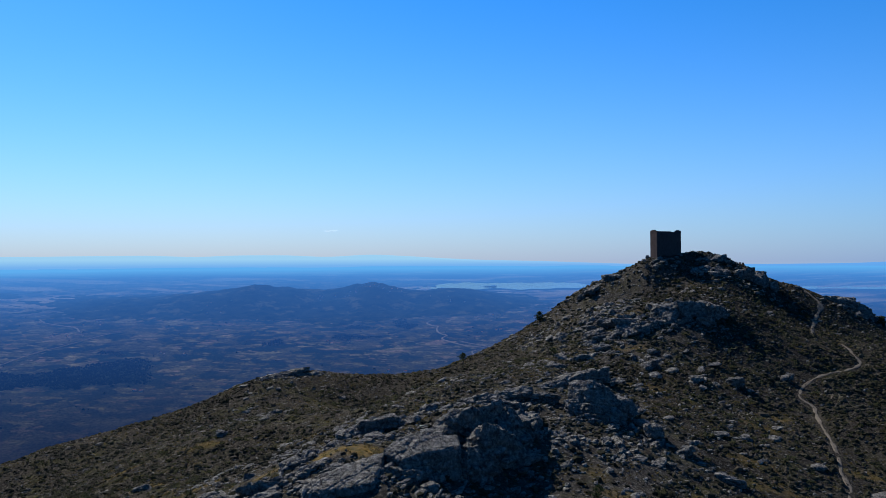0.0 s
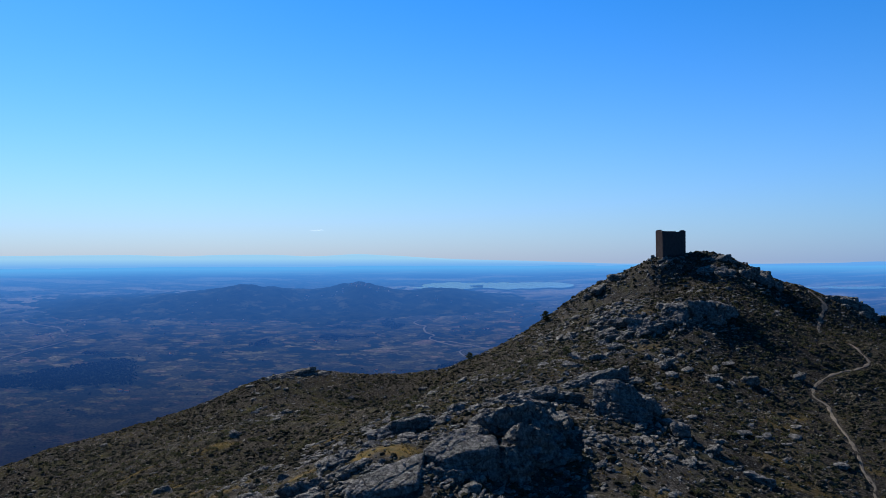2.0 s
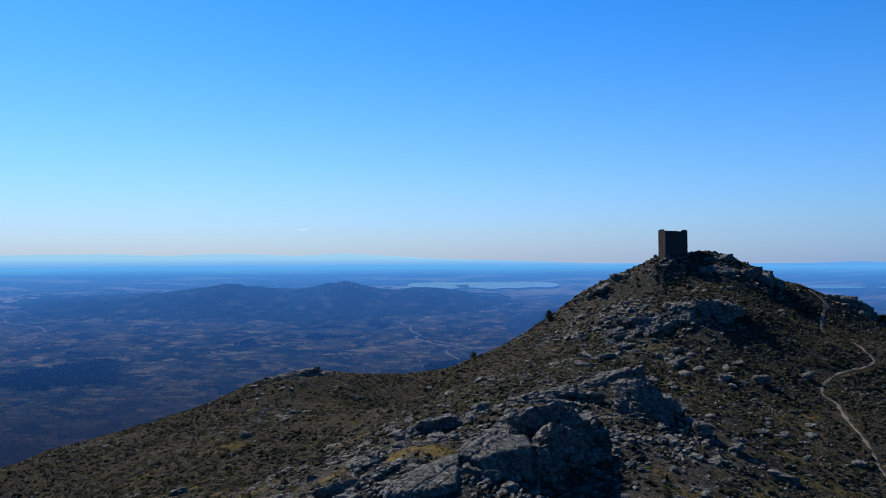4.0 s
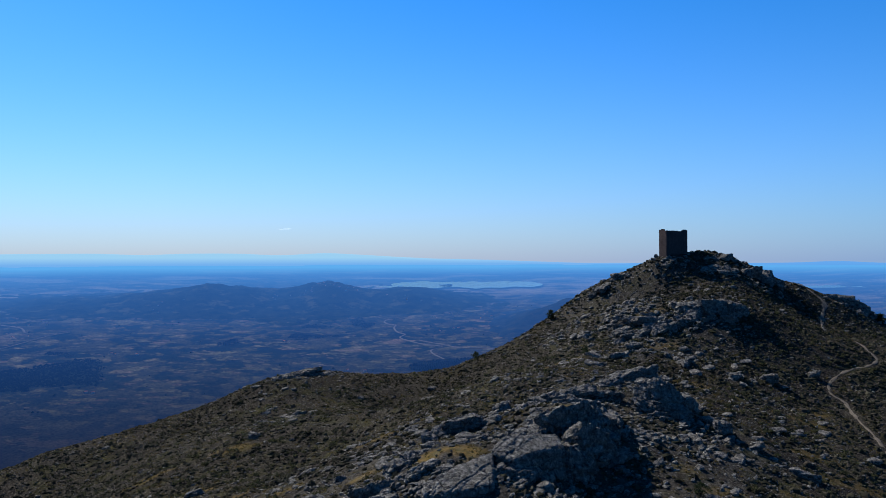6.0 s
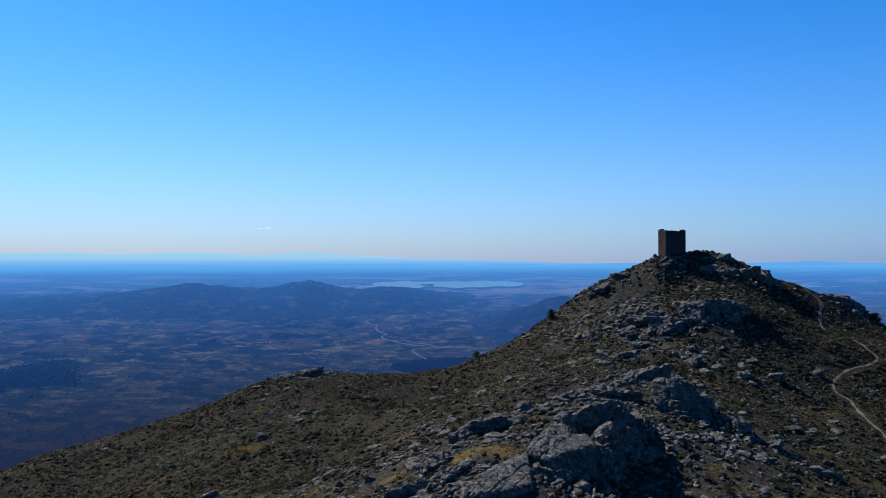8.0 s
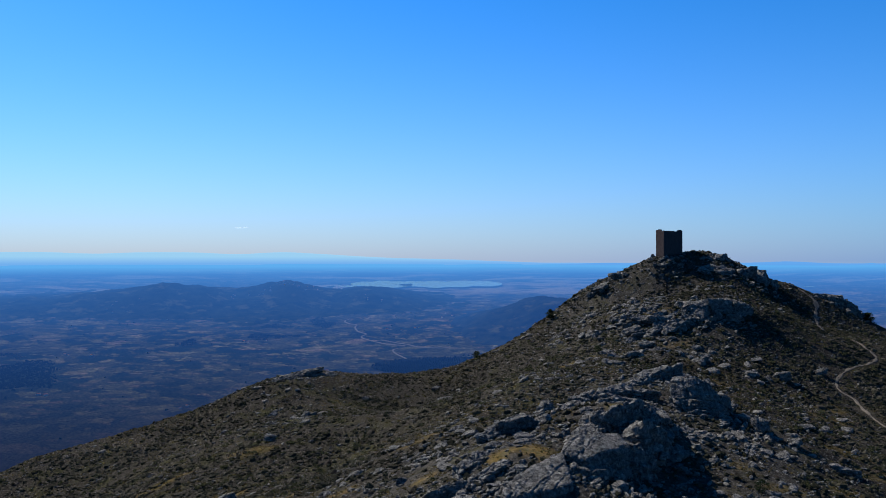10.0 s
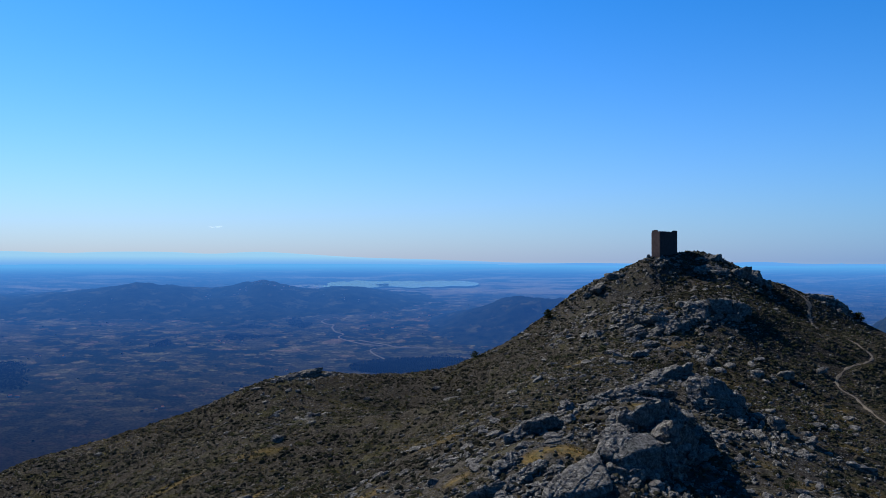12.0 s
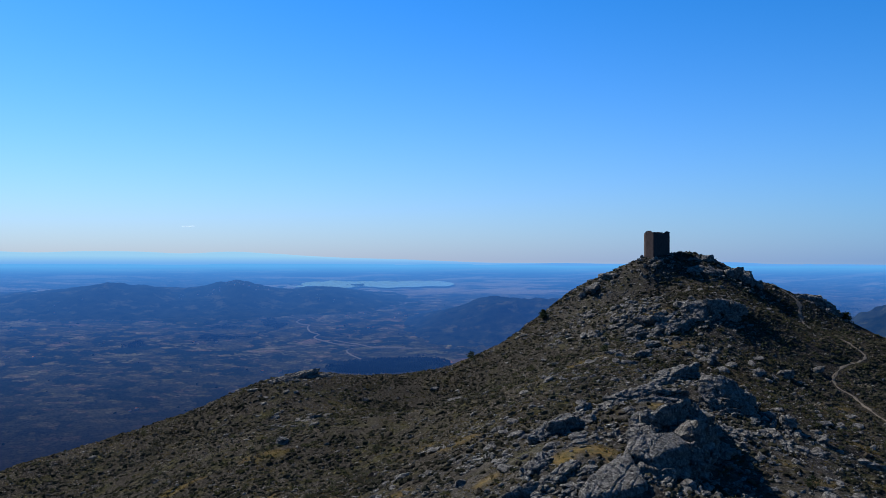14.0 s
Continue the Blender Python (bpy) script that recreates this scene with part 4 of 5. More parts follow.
def heath_shape(seed, sprigs):
    """A low ragged bush about one metre in radius: a small dome bristling with leafy sprigs."""
    rnd = random.Random(seed)
    v, f, n = [], [], 5
    for r, h in ((0.92, -0.12), (0.8, 0.4)):
        for k in range(n):
            a, q = 6.283 * (k + rnd.uniform(-0.25, 0.25)) / n, r * rnd.uniform(0.65, 1.2)
            v.append((q * math.cos(a), q * math.sin(a), h * rnd.uniform(0.5, 1.5)))
    v.append((rnd.uniform(-0.25, 0.25), rnd.uniform(-0.25, 0.25), rnd.uniform(0.6, 0.9)))
    for k in range(n):
        b = (k + 1) % n
        f += [(k, b, n + b), (k, n + b, n + k), (n + k, n + b, 2 * n)]
    for _ in range(sprigs):
        a, e = rnd.uniform(0, 6.283), rnd.uniform(0.05, 1.45)
        d = Vector((math.cos(a) * math.cos(e), math.sin(a) * math.cos(e), math.sin(e) * 0.85))
        s = Vector((rnd.gauss(0, 1), rnd.gauss(0, 1), rnd.gauss(0, 0.6))).normalized() * rnd.uniform(0.12, 0.22)
        r = rnd.uniform(0.85, 1.25)
        n = len(v)
        v += [tuple(d * 0.55 * r - s), tuple(d * 0.55 * r + s), tuple(d * r + Vector((rnd.uniform(-0.15, 0.15), rnd.uniform(-0.15, 0.15), 0.05)))]
        f.append((n, n + 1, n + 2))
    return np.array(v), np.array(f)


def small_rock_shape(seed, detail):
    me = rock_mesh("pebble", seed, GRANITE, detail)
    me.transform(pose(0, 0, 0, 6, -14, 40) @ Matrix.Diagonal((1.4, 0.85, 0.75, 1)))
    v, f = shape_arrays(me)
    bpy.data.meshes.remove(me)
    return v, f


def strew(name, label, category, shapes, x, y, z, sx, sy, sz, turn, material, pick, smooth=False):
    """Many copies of a few shapes, joined into one mesh."""
    vs, fs, base = [], [], 0
    for k, (v, f) in enumerate(shapes):
        m = pick == k
        n = int(m.sum())
        if not n:
            continue
        c, s = np.cos(turn[m])[:, None], np.sin(turn[m])[:, None]
        px, py, pz = v[None, :, 0] * sx[m][:, None], v[None, :, 1] * sy[m][:, None], v[None, :, 2] * sz[m][:, None]
        q = np.stack([x[m][:, None] + c * px - s * py, y[m][:, None] + s * px + c * py, z[m][:, None] + pz], -1)
        vs.append(q.reshape(-1, 3))
        fs.append((f[None] + (base + np.arange(n) * len(v))[:, None, None]).reshape(-1, 3))
        base += n * len(v)
    ob = new(name, mesh_from(name, np.concatenate(vs), np.concatenate(fs), material, smooth))
    return tagged(ob, label, category, kind="stuff")


def near_trail(x, y, reach):
    m = np.zeros(len(x), bool)
    for a, b in trail_xy[::2]:
        m |= (x - a) ** 2 + (y - b) ** 2 < reach * reach
    return m


rng = np.random.default_rng(4)


def hillside_points(n):
    """Places over the part of the hill that faces the pass."""
    az, d = np.radians(rng.uniform(-38, 47, n)), np.sqrt(rng.uniform(85.0 ** 2, 338.0 ** 2, n))
    x, y = EYE_X + d * np.sin(az), d * np.cos(az)
    return x, y


def lone_boulder(label, x, y, rx, ry, rz, turn, seed, sink=0.25):
    """One great block lying by itself on the slope."""
    ob = new("boulder", jointed_block(seed, rx, ry, rz, 4, 10.0, 2.2, 0.14))
    ob.data.name = "boulder"
    ob.matrix_basis = pose(x, y, float(ground_height(x, y)) + (1 - 2 * sink) * rz, 8, -6, turn)
    return tagged(ob, label, "boulder", "boulders on the hillside")


for k, (label, x, y, rx, ry, rz, turn) in enumerate((
        ("long flat granite slab lying in the heath", 45.7, 222, 3.0, 1.5, 1.1, 10), ("broad split granite slab on the upper slope", 38.6, 214, 2.8, 1.5, 1.2, 5),
        ("pale upright granite block among heather", 56.4, 207, 1.5, 1.1, 1.4, 20), ("pair of leaning granite blocks in the heath", 54.2, 204, 1.6, 1.0, 1.1, 40),
        ("rounded grey boulder beside dry grass", 64.8, 197.6, 2.2, 1.3, 1.0, 0), ("dark rounded boulder on the open slope", 77, 203.4, 2.6, 1.7, 1.5, 10),
        ("grey granite block in dark scrub", 95, 214, 1.6, 1.1, 0.9, 15), ("large split boulder below the pile", 41, 150.6, 2.6, 1.6, 1.5, 35),
        ("tilted granite slab in rubble", 46, 147, 2.4, 1.2, 1.0, 30), ("dark lichened slab in the heath", 52, 140, 2.8, 1.3, 0.9, 150),
        ("grey slab in thick heather", 30, 203, 2.2, 1.1, 0.8, 20),
        ("pale leaning slabs in the lower heath", -52, 134, 2.4, 1.0, 0.8, 40), ("dark boulder on the lower slope", -37, 122, 2.2, 1.3, 1.0, 20),
        ("low grey boulder in the heath", -66, 168, 2.2, 1.2, 0.9, 10), ("square grey boulder far down the spur", -62, 214, 1.8, 1.3, 1.2, 10))):
    lone_boulder(label, x, y, rx, ry, rz, turn, 7000 + k)


def clear_of_tower(x, y):
    return np.hypot(x - 89.5, y - 305) > 8.5


x, y = hillside_points(86000)
dense = np.clip((x - 25) / 20, 0, 1)
cover = 0.66 + 0.15 * dense + 0.50 * fractal(x, y, 9, 63, 4, 0.65) + 0.25 * soft_noise(x, y, 45, 67) - 0.3 * stoniness(x, y)
keep = (rng.uniform(0, 1, len(x)) < cover - 0.35 * in_any(GRASSY, x, y)) & ~in_meadow(x, y) & ~near_trail(x, y, 1.35) & clear_of_tower(x, y)
x, y = x[keep], y[keep]
n = len(x)
size = 0.24 + 0.95 * rng.beta(1.0, 3.6, n) + 0.12 * soft_noise(x, y, 20, 64) + 0.12 * dense[keep]
heath = [heath_shape(400 + k, 6) for k in range(9)]
strew("heath", "dense dark heather and broom scrub on the slope", "shrubs", heath, x, y, ground_height(x, y) - 0.05, size * rng.uniform(0.8, 1.3, n), size * rng.uniform(0.8, 1.3, n),
      size * rng.uniform(0.65, 1.2, n), rng.uniform(0, 6.283, n), SHRUB, rng.integers(0, 9, n))

x, y = hillside_points(62000)
keep = (rng.uniform(0, 1, len(x)) < 0.03 + 0.05 * (x < 10) + 0.54 * stoniness(x, y)) & ~near_trail(x, y, 1.1) & clear_of_tower(x, y) & ~(in_meadow(x, y) & (rng.uniform(0, 1, len(x)) < 0.85))
x, y = x[keep], y[keep]
n = len(x)
size = 0.14 + 1.2 * rng.beta(1.0, 5.5, n)
pebbles = [small_rock_shape(500 + k, 1) for k in range(5)]
strew("scree", "loose grey granite stones strewn over the slope", "stones", pebbles, x, y, ground_height(x, y) + 0.1 * size, size * rng.uniform(0.8, 1.7, n), size * rng.uniform(0.7, 1.1, n),
      size * rng.uniform(0.6, 1.2, n), rng.normal(0, 0.5, n), GRANITE, rng.integers(0, 5, n))

# boulders that stand out singly
BOULDERS = [rock_mesh("boulder", 600 + k, GRANITE, 3) for k in range(8)]
x, y = hillside_points(2600)
keep = (rng.uniform(0, 1, len(x)) < 0.02 + 0.55 * np.clip(stoniness(x, y) - 0.2, 0, 1)) & ~near_trail(x, y, 2.2) & clear_of_tower(x, y) & ~in_meadow(x, y)
x, y = x[keep][:290], y[keep][:290]
z = ground_height(x, y)
for k in range(len(x)):
    s = 0.8 + 1.5 * rng.beta(1.2, 3.0)
    ob = new("boulder", BOULDERS[k % 8])
    ob.matrix_basis = pose(float(x[k]), float(y[k]), float(z[k]) + 0.12 * s, rng.uniform(-8, 8), rng.uniform(-20, 2), rng.normal(40, 25)) @ Matrix.Diagonal((s * rng.uniform(1.0, 1.7), s * rng.uniform(0.7, 1.1), s * rng.uniform(0.42, 0.8), 1))
    tagged(ob, "weathered grey granite boulder lying in the heath", "boulder", "boulders on the hillside")

# larger rounded bushes of broom
BROOM = scrub_material("broom_leaves", [(0.0, (0.0190, 0.0222, 0.0130)), (0.6, (0.0330, 0.0362, 0.0200)), (1.0, (0.052, 0.0520, 0.0290))])


def broom_shape(seed):
    """A rounded bush of about one metre, made of upright leafy sprigs in a dome with an uneven outline."""
    rnd = random.Random(seed)
    v, f = [], []
    for k in range(36):
        a, e = rnd.uniform(0, 6.283), math.asin(rnd.uniform(0.02, 1.0))
        d = Vector((math.cos(a) * math.cos(e), math.sin(a) * math.cos(e), 0.85 * math.sin(e)))
        r = rnd.uniform(0.7, 1.12) * (0.85 + 0.25 * math.sin(2 * a + seed))
        s = Vector((rnd.gauss(0, 1), rnd.gauss(0, 1), rnd.gauss(0, 0.7))).normalized() * rnd.uniform(0.14, 0.24)
        n = len(v)
        v += [tuple(d * 0.45 * r - s), tuple(d * 0.45 * r + s), tuple(d * r + Vector((0, 0, 0.1)))]
        f.append((n, n + 1, n + 2))
    return np.array(v), np.array(f)


x, y = hillside_points(9000)
keep = (rng.uniform(0, 1, len(x)) < 0.35 + 0.3 * (x > 35) + 0.5 * fractal(x, y, 30, 91, 3) - 0.25 * stoniness(x, y)) & ~near_trail(x, y, 2.0) & clear_of_tower(x, y) & ~in_meadow(x, y)
x, y = x[keep], y[keep]
n = len(x)
size = 0.65 + 0.85 * rng.beta(1.2, 3.0, n)
strew("broom", "rounded dark olive broom bushes standing over the heather", "shrubs", [broom_shape(850 + k) for k in range(6)], x, y, ground_height(x, y), size * rng.uniform(0.9, 1.4, n), size * rng.uniform(0.9, 1.3, n),
      size * rng.uniform(0.7, 1.1, n), rng.uniform(0, 6.283, n), BROOM, rng.integers(0, 6, n))

# bleached dead stems
DEADWOOD = scrub_material("dead_stems", [(0.0, (0.07, 0.062, 0.053)), (1.0, (0.16, 0.145, 0.122))])


def stems_shape(seed):
    rnd = random.Random(seed)
    v, f = [], []
    for _ in range(6):
        a = rnd.uniform(0, 6.283)
        d = Vector((math.cos(a), math.sin(a), rnd.uniform(0.3, 1.0))) * rnd.uniform(0.5, 1.0)
        s = Vector((-math.sin(a), math.cos(a), 0)) * 0.09
        n = len(v)
        v += [tuple(-s), tuple(s), tuple(d)]
        f.append((n, n + 1, n + 2))
    return np.array(v), np.array(f)


x, y = hillside_points(40000)
keep = (fractal(x, y, 7, 68, 4) > 0.30 + 0.5 * np.clip((x - 15) / 20, 0, 1)) & (stoniness(x, y) < 0.6) & ~near_trail(x, y, 1.0)
x, y = x[keep], y[keep]
n = len(x)
size = rng.uniform(0.4, 1.15, n)
strew("dead_stems", "bleached dead broom stems among the heather", "dead shrubs", [stems_shape(750 + k) for k in range(4)], x, y, ground_height(x, y), size, size, size, rng.uniform(0, 6.283, n), DEADWOOD, rng.integers(0, 4, n))

# dry grass
STRAW = scrub_material("dry_grass", [(0.0, (0.038, 0.030, 0.013)), (0.5, (0.072, 0.055, 0.022)), (1.0, (0.048, 0.048, 0.018))])


def tuft_shape(seed):
    rnd = random.Random(seed)
    v, f = [], []
    for _ in range(9):
        a, r = rnd.uniform(0, 6.283), rnd.uniform(0, 0.5)
        p = Vector((math.cos(a) * r, math.sin(a) * r, -0.05))
        b = rnd.uniform(0, 6.283)
        s = Vector((math.cos(b), math.sin(b), 0)) * 0.13
        n = len(v)
        v += [tuple(p - s), tuple(p + s), tuple(p + Vector((rnd.uniform(-0.5, 0.5), rnd.uniform(-0.5, 0.5), rnd.uniform(0.5, 1.0))))]
        f.append((n, n + 1, n + 2))
    return np.array(v), np.array(f)


x, y = hillside_points(60000)
keep = (in_meadow(x, y) | in_any(GRASSY, x, y) | (rng.uniform(0, 1, len(x)) < np.clip(0.22 + 0.8 * fractal(x, y, 11, 66, 4), 0, 0.7))) & ~near_trail(x, y, 1.0)
x, y = x[keep], y[keep]
n = len(x)
size = rng.uniform(0.25, 0.6, n)
strew("grass", "dry golden grass tufts between the rocks", "grass", [tuft_shape(700 + k) for k in range(4)], x, y, ground_height(x, y), size * 1.3, size * 1.3, size * 0.8, rng.uniform(0, 6.283, n), STRAW, rng.integers(0, 4, n))


# ---- single trees on the hill ----
BARK = scrub_material("bark", [(0.0, (0.06, 0.045, 0.035)), (1.0, (0.10, 0.08, 0.06))])
NEEDLES = scrub_material("needles", [(0.0, (0.009, 0.015, 0.008)), (1.0, (0.024, 0.033, 0.016))])


def tube(points, radii, sides=7):
    v, f = [], []
    for p, r in zip(points, radii):
        for k in range(sides):
            a = 6.283 * k / sides
            v.append((p[0] + r * math.cos(a), p[1] + r * math.sin(a), p[2]))
    for i in range(len(points) - 1):
        for k in range(sides):
            f.append((i * sides + k, i * sides + (k + 1) % sides, (i + 1) * sides + (k + 1) % sides, (i + 1) * sides + k))
    return v, f


def tree(label, x, y, z, height, spread_r, crown_base, seed, clumps=90, rounded=True):
    rnd = random.Random(seed)
    base = tagged(new("tree"), label, "tree")
    base.location = (x, y, z)
    line = [(0, 0, -0.6), (0.06, 0.03, height * 0.3), (0.14, 0.0, height * 0.6), (0.1, 0.08, height * 0.93)]
    v, f = tube(line, [0.028 * height, 0.022 * height, 0.014 * height, 0.004 * height])
    part("trunk", mesh_from("trunk", v, f, BARK, True), None, base)
    cv, cf = [], []
    for k in range(9):
        a, h = rnd.uniform(0, 6.283), height * rnd.uniform(crown_base, 0.85)
        r = spread_r * rnd.uniform(0.5, 0.9) * (1.15 - h / height)
        lv, lf = tube([(0.1, 0, h), (0.55 * r * math.cos(a), 0.55 * r * math.sin(a), h + 0.1 * height), (r * math.cos(a), r * math.sin(a), h + 0.13 * height)], [0.01 * height, 0.006 * height, 0.002 * height], 5)
        part("limb", mesh_from("limb", lv, lf, BARK, True), None, base)
    for k in range(clumps):
        t = rnd.uniform(0, 1)
        h = height * (crown_base + (1 - crown_base) * t)
        outline = math.sqrt(max(0.05, 1 - 0.95 * (2 * t - 0.9) ** 2)) if rounded else 1 - 0.75 * t ** 1.6
        r = spread_r * outline * math.sqrt(rnd.uniform(0.1, 1)) * (0.8 + 0.35 * math.sin(3 * t * 6 + seed))
        a = rnd.uniform(0, 6.283)
        c = Vector((r * math.cos(a), r * math.sin(a), h))
        for _ in range(16):
            d = Vector((rnd.gauss(0, 1), rnd.gauss(0, 1), rnd.gauss(0, 0.6))) * 0.085 * height ** 0.7
            s = Vector((rnd.gauss(0, 1), rnd.gauss(0, 1), rnd.gauss(0, 0.4))).normalized() * 0.12 * height ** 0.5
            n = len(cv)
            cv += [tuple(c + d - s * 0.4), tuple(c + d + s * 0.4), tuple(c + d * 1.6 + Vector((0, 0, 0.12)))]
            cf.append((n, n + 1, n + 2))
    part("crown", mesh_from("crown", cv, cf, NEEDLES, False), None, base)
    return base


tree("lone dark green pine standing beyond the shoulder", 166, 291, 10.9, 7.6, 2.6, 0.3, 3, 260)
tree("small dark evergreen oak on the skyline", 37.5, 300, float(ground_height(37.5, 300)), 3.9, 1.7, 0.15, 4, 200)
tree("dark juniper bush on the ridge", 7.5, 297, float(ground_height(7.5, 297)), 2.4, 2.0, 0.05, 5, 150)
tree("small dark oak among the granite slabs", 32, 225, float(ground_height(32, 225)), 2.9, 1.3, 0.15, 6, 60)
tree("round green broom bush near the crag", 24, 120, float(ground_height(24, 120)), 1.9, 1.7, 0.05, 7, 60)


# ---- ruined wall on the summit ----
def ruin(x, y, z):
    base = tagged(new("ruined_wall"), "low ruined stone wall with broken teeth", "wall")
    base.location = (x, y, z)
    part("wall", prism([(-2.2, -0.4), (2.2, -0.4), (2.2, 0.4), (-2.2, 0.4)], -6, 0.5), MASONRY, base)
    for k, h in ((-1.8, 1.1), (-0.7, 0.95), (0.5, 1.15), (1.7, 1.0)):
        part("merlon", prism([(k - 0.32, -0.36), (k + 0.32, -0.36), (k + 0.32, 0.36), (k - 0.32, 0.36)], 0.5, h), MASONRY, base)


ruin(119, 309, 38.4)


# ---- the plain: woods, roads, houses ----
def tree_blob(seed):
    rnd = random.Random(seed)
    bm = bmesh.new()
    bmesh.ops.create_cone(bm, cap_ends=False, segments=7, radius1=1.0, radius2=0.45, depth=1.2)
    bmesh.ops.poke(bm, faces=[q for q in bmesh.ops.contextual_create(bm, geom=[e for e in bm.edges if all(v.co.z > 0 for v in e.verts)])["faces"]])
    bmesh.ops.triangulate(bm, faces=bm.faces[:])
    for v in bm.verts:
        if v.co.length < 0.7 and abs(v.co.x) < 0.01:
            v.co.z += 0.5
        v.co *= rnd.uniform(0.75, 1.2)
        v.co.z = max(v.co.z, -0.6)
    me = bpy.data.meshes.new("blob")
    bm.to_mesh(me)
    bm.free()
    v, f = shape_arrays(me)
    bpy.data.meshes.remove(me)
    return v, f


n = 260000
az, d = rng.uniform(-38, 46, n), np.sqrt(rng.uniform(900.0 ** 2, 3300.0 ** 2, n))
x, y = polar(az, d)
wooded = fractal(x, y, 420, 71, 5, 0.6)
keep = rng.uniform(0, 1, n) < np.clip(10 * (wooded - 0.60), 0.0015, 0.9)
x, y, d = x[keep][:14500], y[keep][:14500], d[keep][:14500]
n = len(x)
size = rng.uniform(2.2, 4.0, n) * (1 + 0.2 * soft_noise(x, y, 200, 72))
strew("woodland", "dark scattered woods and hedgerows on the plain", "woods", [tree_blob(800 + k) for k in range(5)], x, y, ground_height(x, y) + 0.4 * size, size * rng.uniform(0.8, 1.5, n), size * rng.uniform(0.8, 1.5, n),
      size * rng.uniform(0.5, 0.85, n), rng.uniform(0, 6.283, n), WOODS, rng.integers(0, 5, n))

# a dense pine plantation under the saddle
n = 2600
a, r = rng.uniform(0, 6.283, n), np.sqrt(rng.uniform(0, 1, n))
x, y = polar(5.6 + 4.6 * r * np.cos(a), 2090 + 85 * r * np.sin(a) + 25 * r * np.cos(a))
size = rng.uniform(2.4, 3.6, n)
strew("plantation", "dense dark green pine plantation on the plain", "woods", [tree_blob(820 + k) for k in range(3)], x, y, ground_height(x, y) + 0.4 * size, size, size, size * rng.uniform(1.1, 1.7, n), rng.uniform(0, 6.283, n), WOODS, rng.integers(0, 3, n))

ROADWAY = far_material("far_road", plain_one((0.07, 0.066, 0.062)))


def road(label, line, width, seed):
    """line: places as azimuth and distance."""
    xy = smooth_line([polar(a, q) for a, q in line], 6.0)
    v, f = ribbon(xy, width, 1.6, seed, 0.15)
    return tagged(new("road", mesh_from("road", v, f, ROADWAY, True)), label, "road", kind="structure")


road("pale road winding through the valley fields", [(-0.4, 2820), (-0.81, 2772), (-0.46, 2715), (0.05, 2692), (-0.07, 2649), (0.15, 2576), (0.71, 2536), (0.37, 2497), (0.59, 2459), (2.0, 2380), (3.57, 2339)], 4.5, 81)
road("pale road across the western plain", [(-27.4, 3048), (-27.13, 2971), (-26.35, 2904), (-25.46, 2849), (-25.11, 2812), (-24.96, 2736)], 4.5, 81)
road("straight pale track leading to the woods", [(1.79, 2437), (3.72, 2360), (4.75, 2316), (6.22, 2312), (7.48, 2294)], 4, 82)
road("short pale farm track", [(3.65, 2165), (2.84, 2234), (2.65, 2281), (3.08, 2304)], 3.5, 83)
road("earth track along field edges", [(-29.57, 2314), (-27.65, 2435), (-25.31, 2555), (-23.58, 2661), (-22.34, 2711)], 3, 84)

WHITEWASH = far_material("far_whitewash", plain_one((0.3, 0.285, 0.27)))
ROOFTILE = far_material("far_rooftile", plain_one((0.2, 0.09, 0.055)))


def house(x, y, turn, w, l, h, z=None):
    base = tagged(new("house"), "small whitewashed farmhouse with a tiled roof", "house", "farmhouses on the plain")
    base.matrix_basis = pose(x, y, float(ground_height(x, y)) if z is None else z, 0, 0, turn)
    part("wall", prism([(-w, -l), (w, -l), (w, l), (-w, l)], -3, h), WHITEWASH, base)
    bm = bmesh.new()
    a = [bm.verts.new(p) for p in ((-w * 1.1, -l * 1.08, h), (w * 1.1, -l * 1.08, h), (w * 1.1, l * 1.08, h), (-w * 1.1, l * 1.08, h), (0, -l * 1.08, h + w * 0.7), (0, l * 1.08, h + w * 0.7))]
    for q in ((0, 1, 4), (2, 3, 5), (1, 2, 5, 4), (3, 0, 4, 5), (3, 2, 1, 0)):
        bm.faces.new([a[i] for i in q])
    part("roof", bm, ROOFTILE, base)


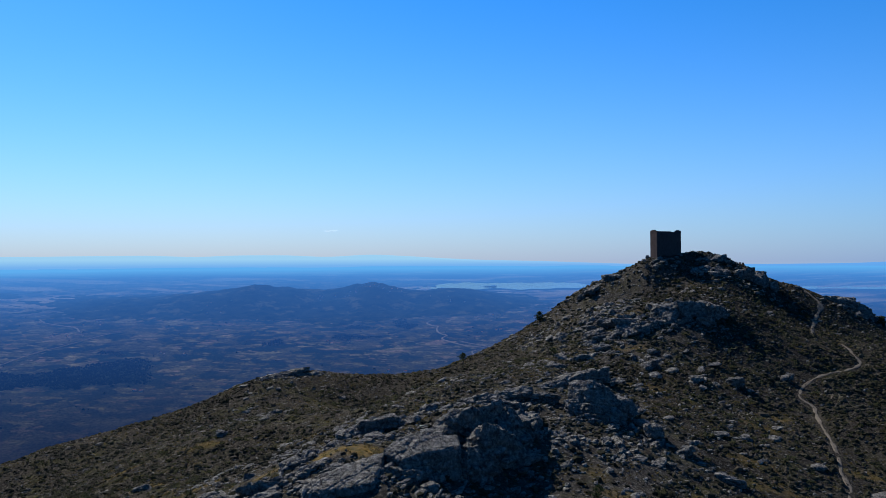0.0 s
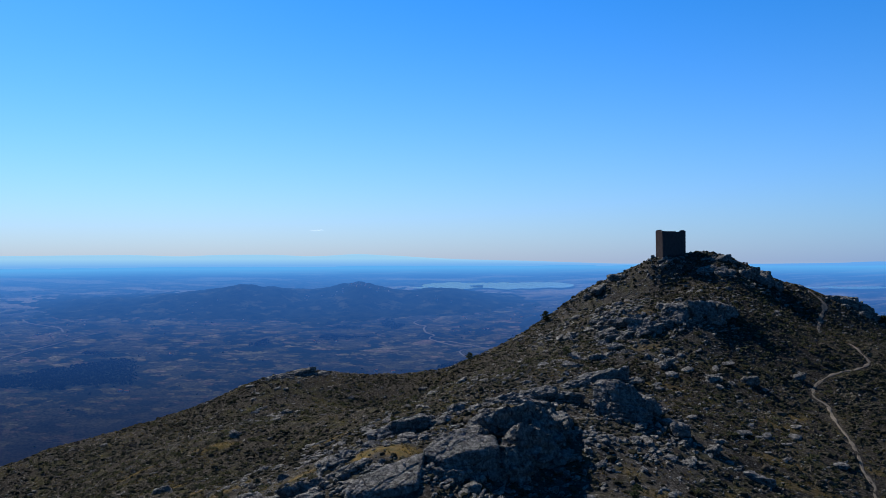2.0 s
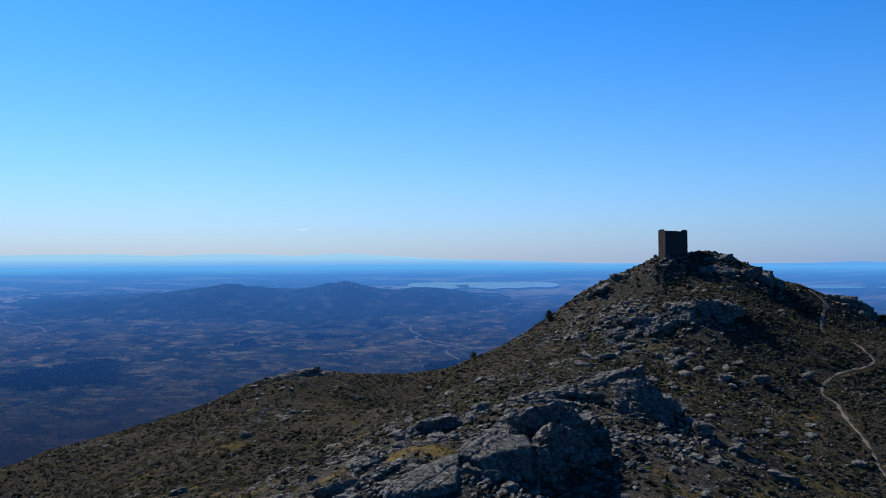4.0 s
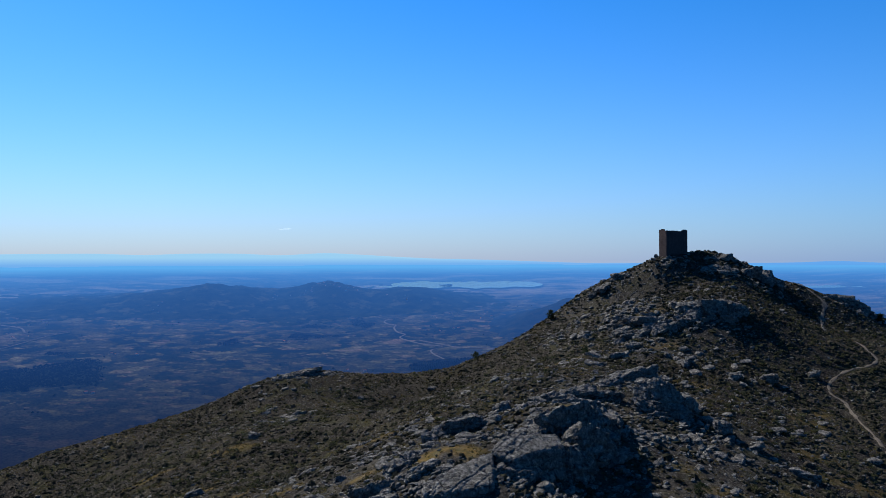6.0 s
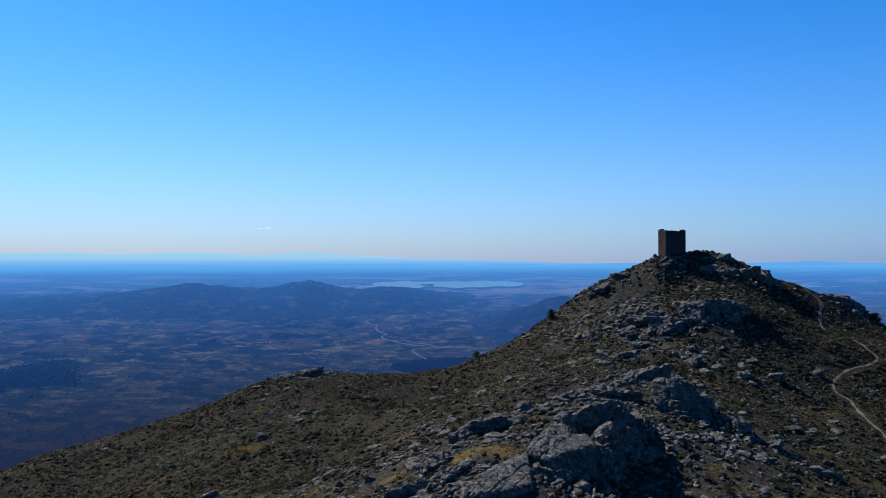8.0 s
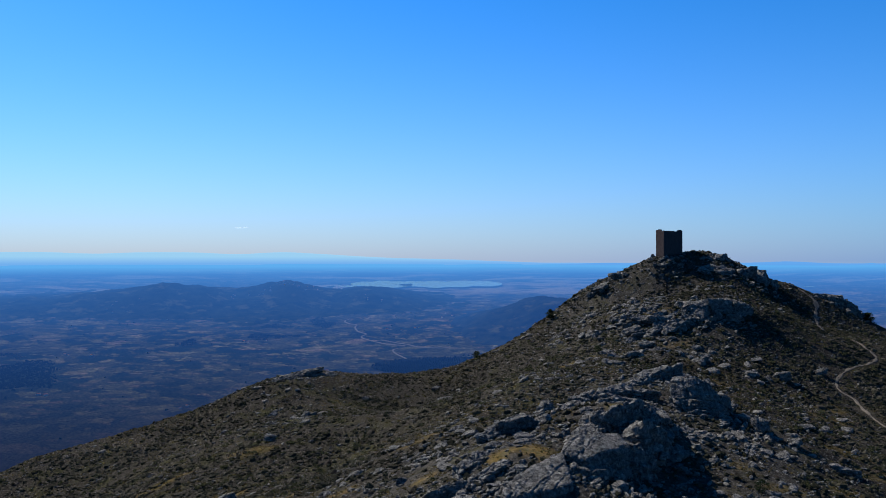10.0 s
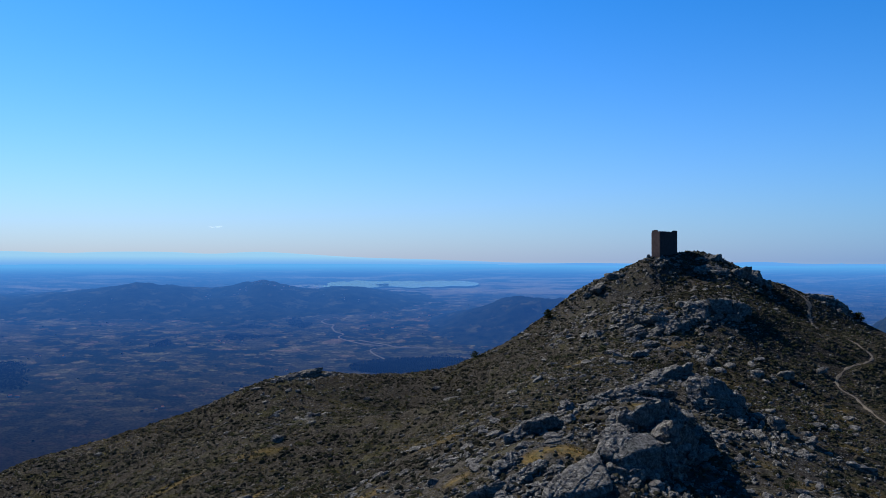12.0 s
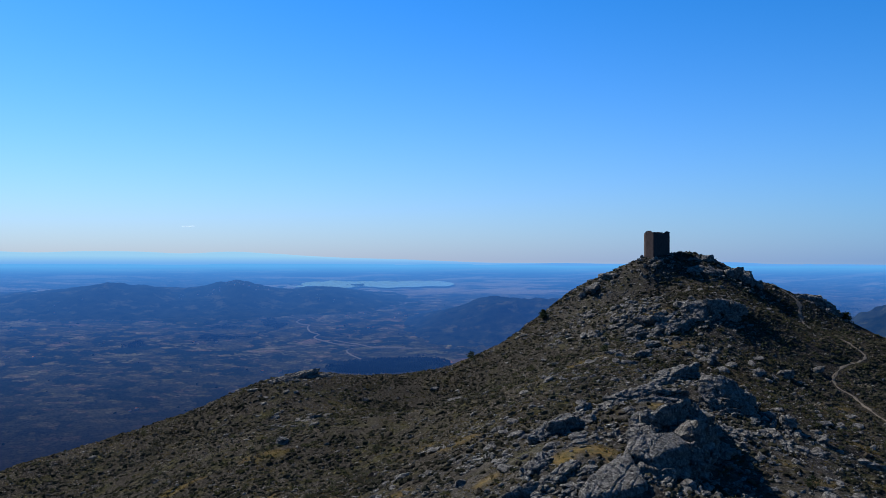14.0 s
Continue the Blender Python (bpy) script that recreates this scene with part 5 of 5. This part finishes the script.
rnd = random.Random(31)
HAMLETS = [(-25.5, 2680, 5, 70), (-19, 2350, 3, 60), (-21.5, 1950, 2, 25), (-7.4, 2430, 3, 50), (-6, 3130, 8, 140), (5.5, 2900, 6, 140), (12.8, 2050, 5, 40), (13.6, 1800, 4, 30), (-3, 2050, 2, 40), (-12, 1750, 2, 30), (9.9, 2120, 6, 28), (3, 2620, 4, 90), (-14, 2950, 6, 130)]
for a, q, k, r in HAMLETS:
    x, y = polar(a, q)
    for _ in range(k):
        s = rnd.uniform(0.45, 0.85)
        house(float(x) + rnd.uniform(-r, r), float(y) + rnd.uniform(-r, r) * 0.5, rnd.uniform(0, 180), 3.2 * s, 5.5 * s, 3.4 * s)


# a village on the twin tops, and farms along the foot of the hill
land = bpy.context.evaluated_depsgraph_get()
for a, q, k, da, dq in ((-5.0, 3270, 12, 0.7, 45), (-6.6, 3230, 8, 0.7, 40), (-8.2, 3190, 6, 0.8, 40), (-3.4, 3220, 7, 0.8, 40), (0.6, 3120, 6, 1.5, 60), (-16, 3050, 6, 1.5, 60), (-24, 2900, 5, 1.5, 60)):
    for _ in range(k):
        x, y = polar(a + rnd.uniform(-da, da), q + rnd.uniform(-dq, dq))
        hit, place, _, _, _, _ = scene.ray_cast(land, Vector((float(x), float(y), 500.0)), Vector((0, 0, -1)))
        if hit:
            house(float(x), float(y), rnd.uniform(0, 180), *(rnd.uniform(0.4, 0.75) * v for v in (3.0, 4.6, 3.4)), place.z)


# ---- a wisp of cloud ----
def cloud(az, d, z, length):
    m, nt, bsdf, out = nodes_of("cloud")
    bsdf.inputs["Base Color"].default_value = (0.8, 0.8, 0.8, 1)
    # its sunlit brightness is put in as emission
    bsdf.inputs["Emission Color"].default_value = (0.39, 0.41, 0.45, 1)
    bsdf.inputs["Emission Strength"].default_value = 1.0
    bsdf.inputs["Alpha"].default_value = 0.04
    rnd = random.Random(77)
    bm = bmesh.new()
    for k in range(9):
        q = bmesh.ops.create_icosphere(bm, subdivisions=3, radius=1.0)["verts"]
        u = rnd.uniform(-0.5, 0.5)
        bmesh.ops.transform(bm, matrix=pose(u * length, rnd.uniform(-10, 10), rnd.uniform(-2, 3) + 6 * u) @ Matrix.Diagonal((length * rnd.uniform(0.12, 0.3), 14, rnd.uniform(1.5, 3.5), 1)), verts=q)
    x, y = polar(az, d)
    ob = part("backdrop_cloud", bm, m, None, "thin pale wisp of cloud over the plain")
    ob.location = (float(x), float(y), z)
    ob.visible_shadow = False
    tagged(ob, category="cloud", kind="structure")


cloud(-8.0, 4840, 243.0, 70)
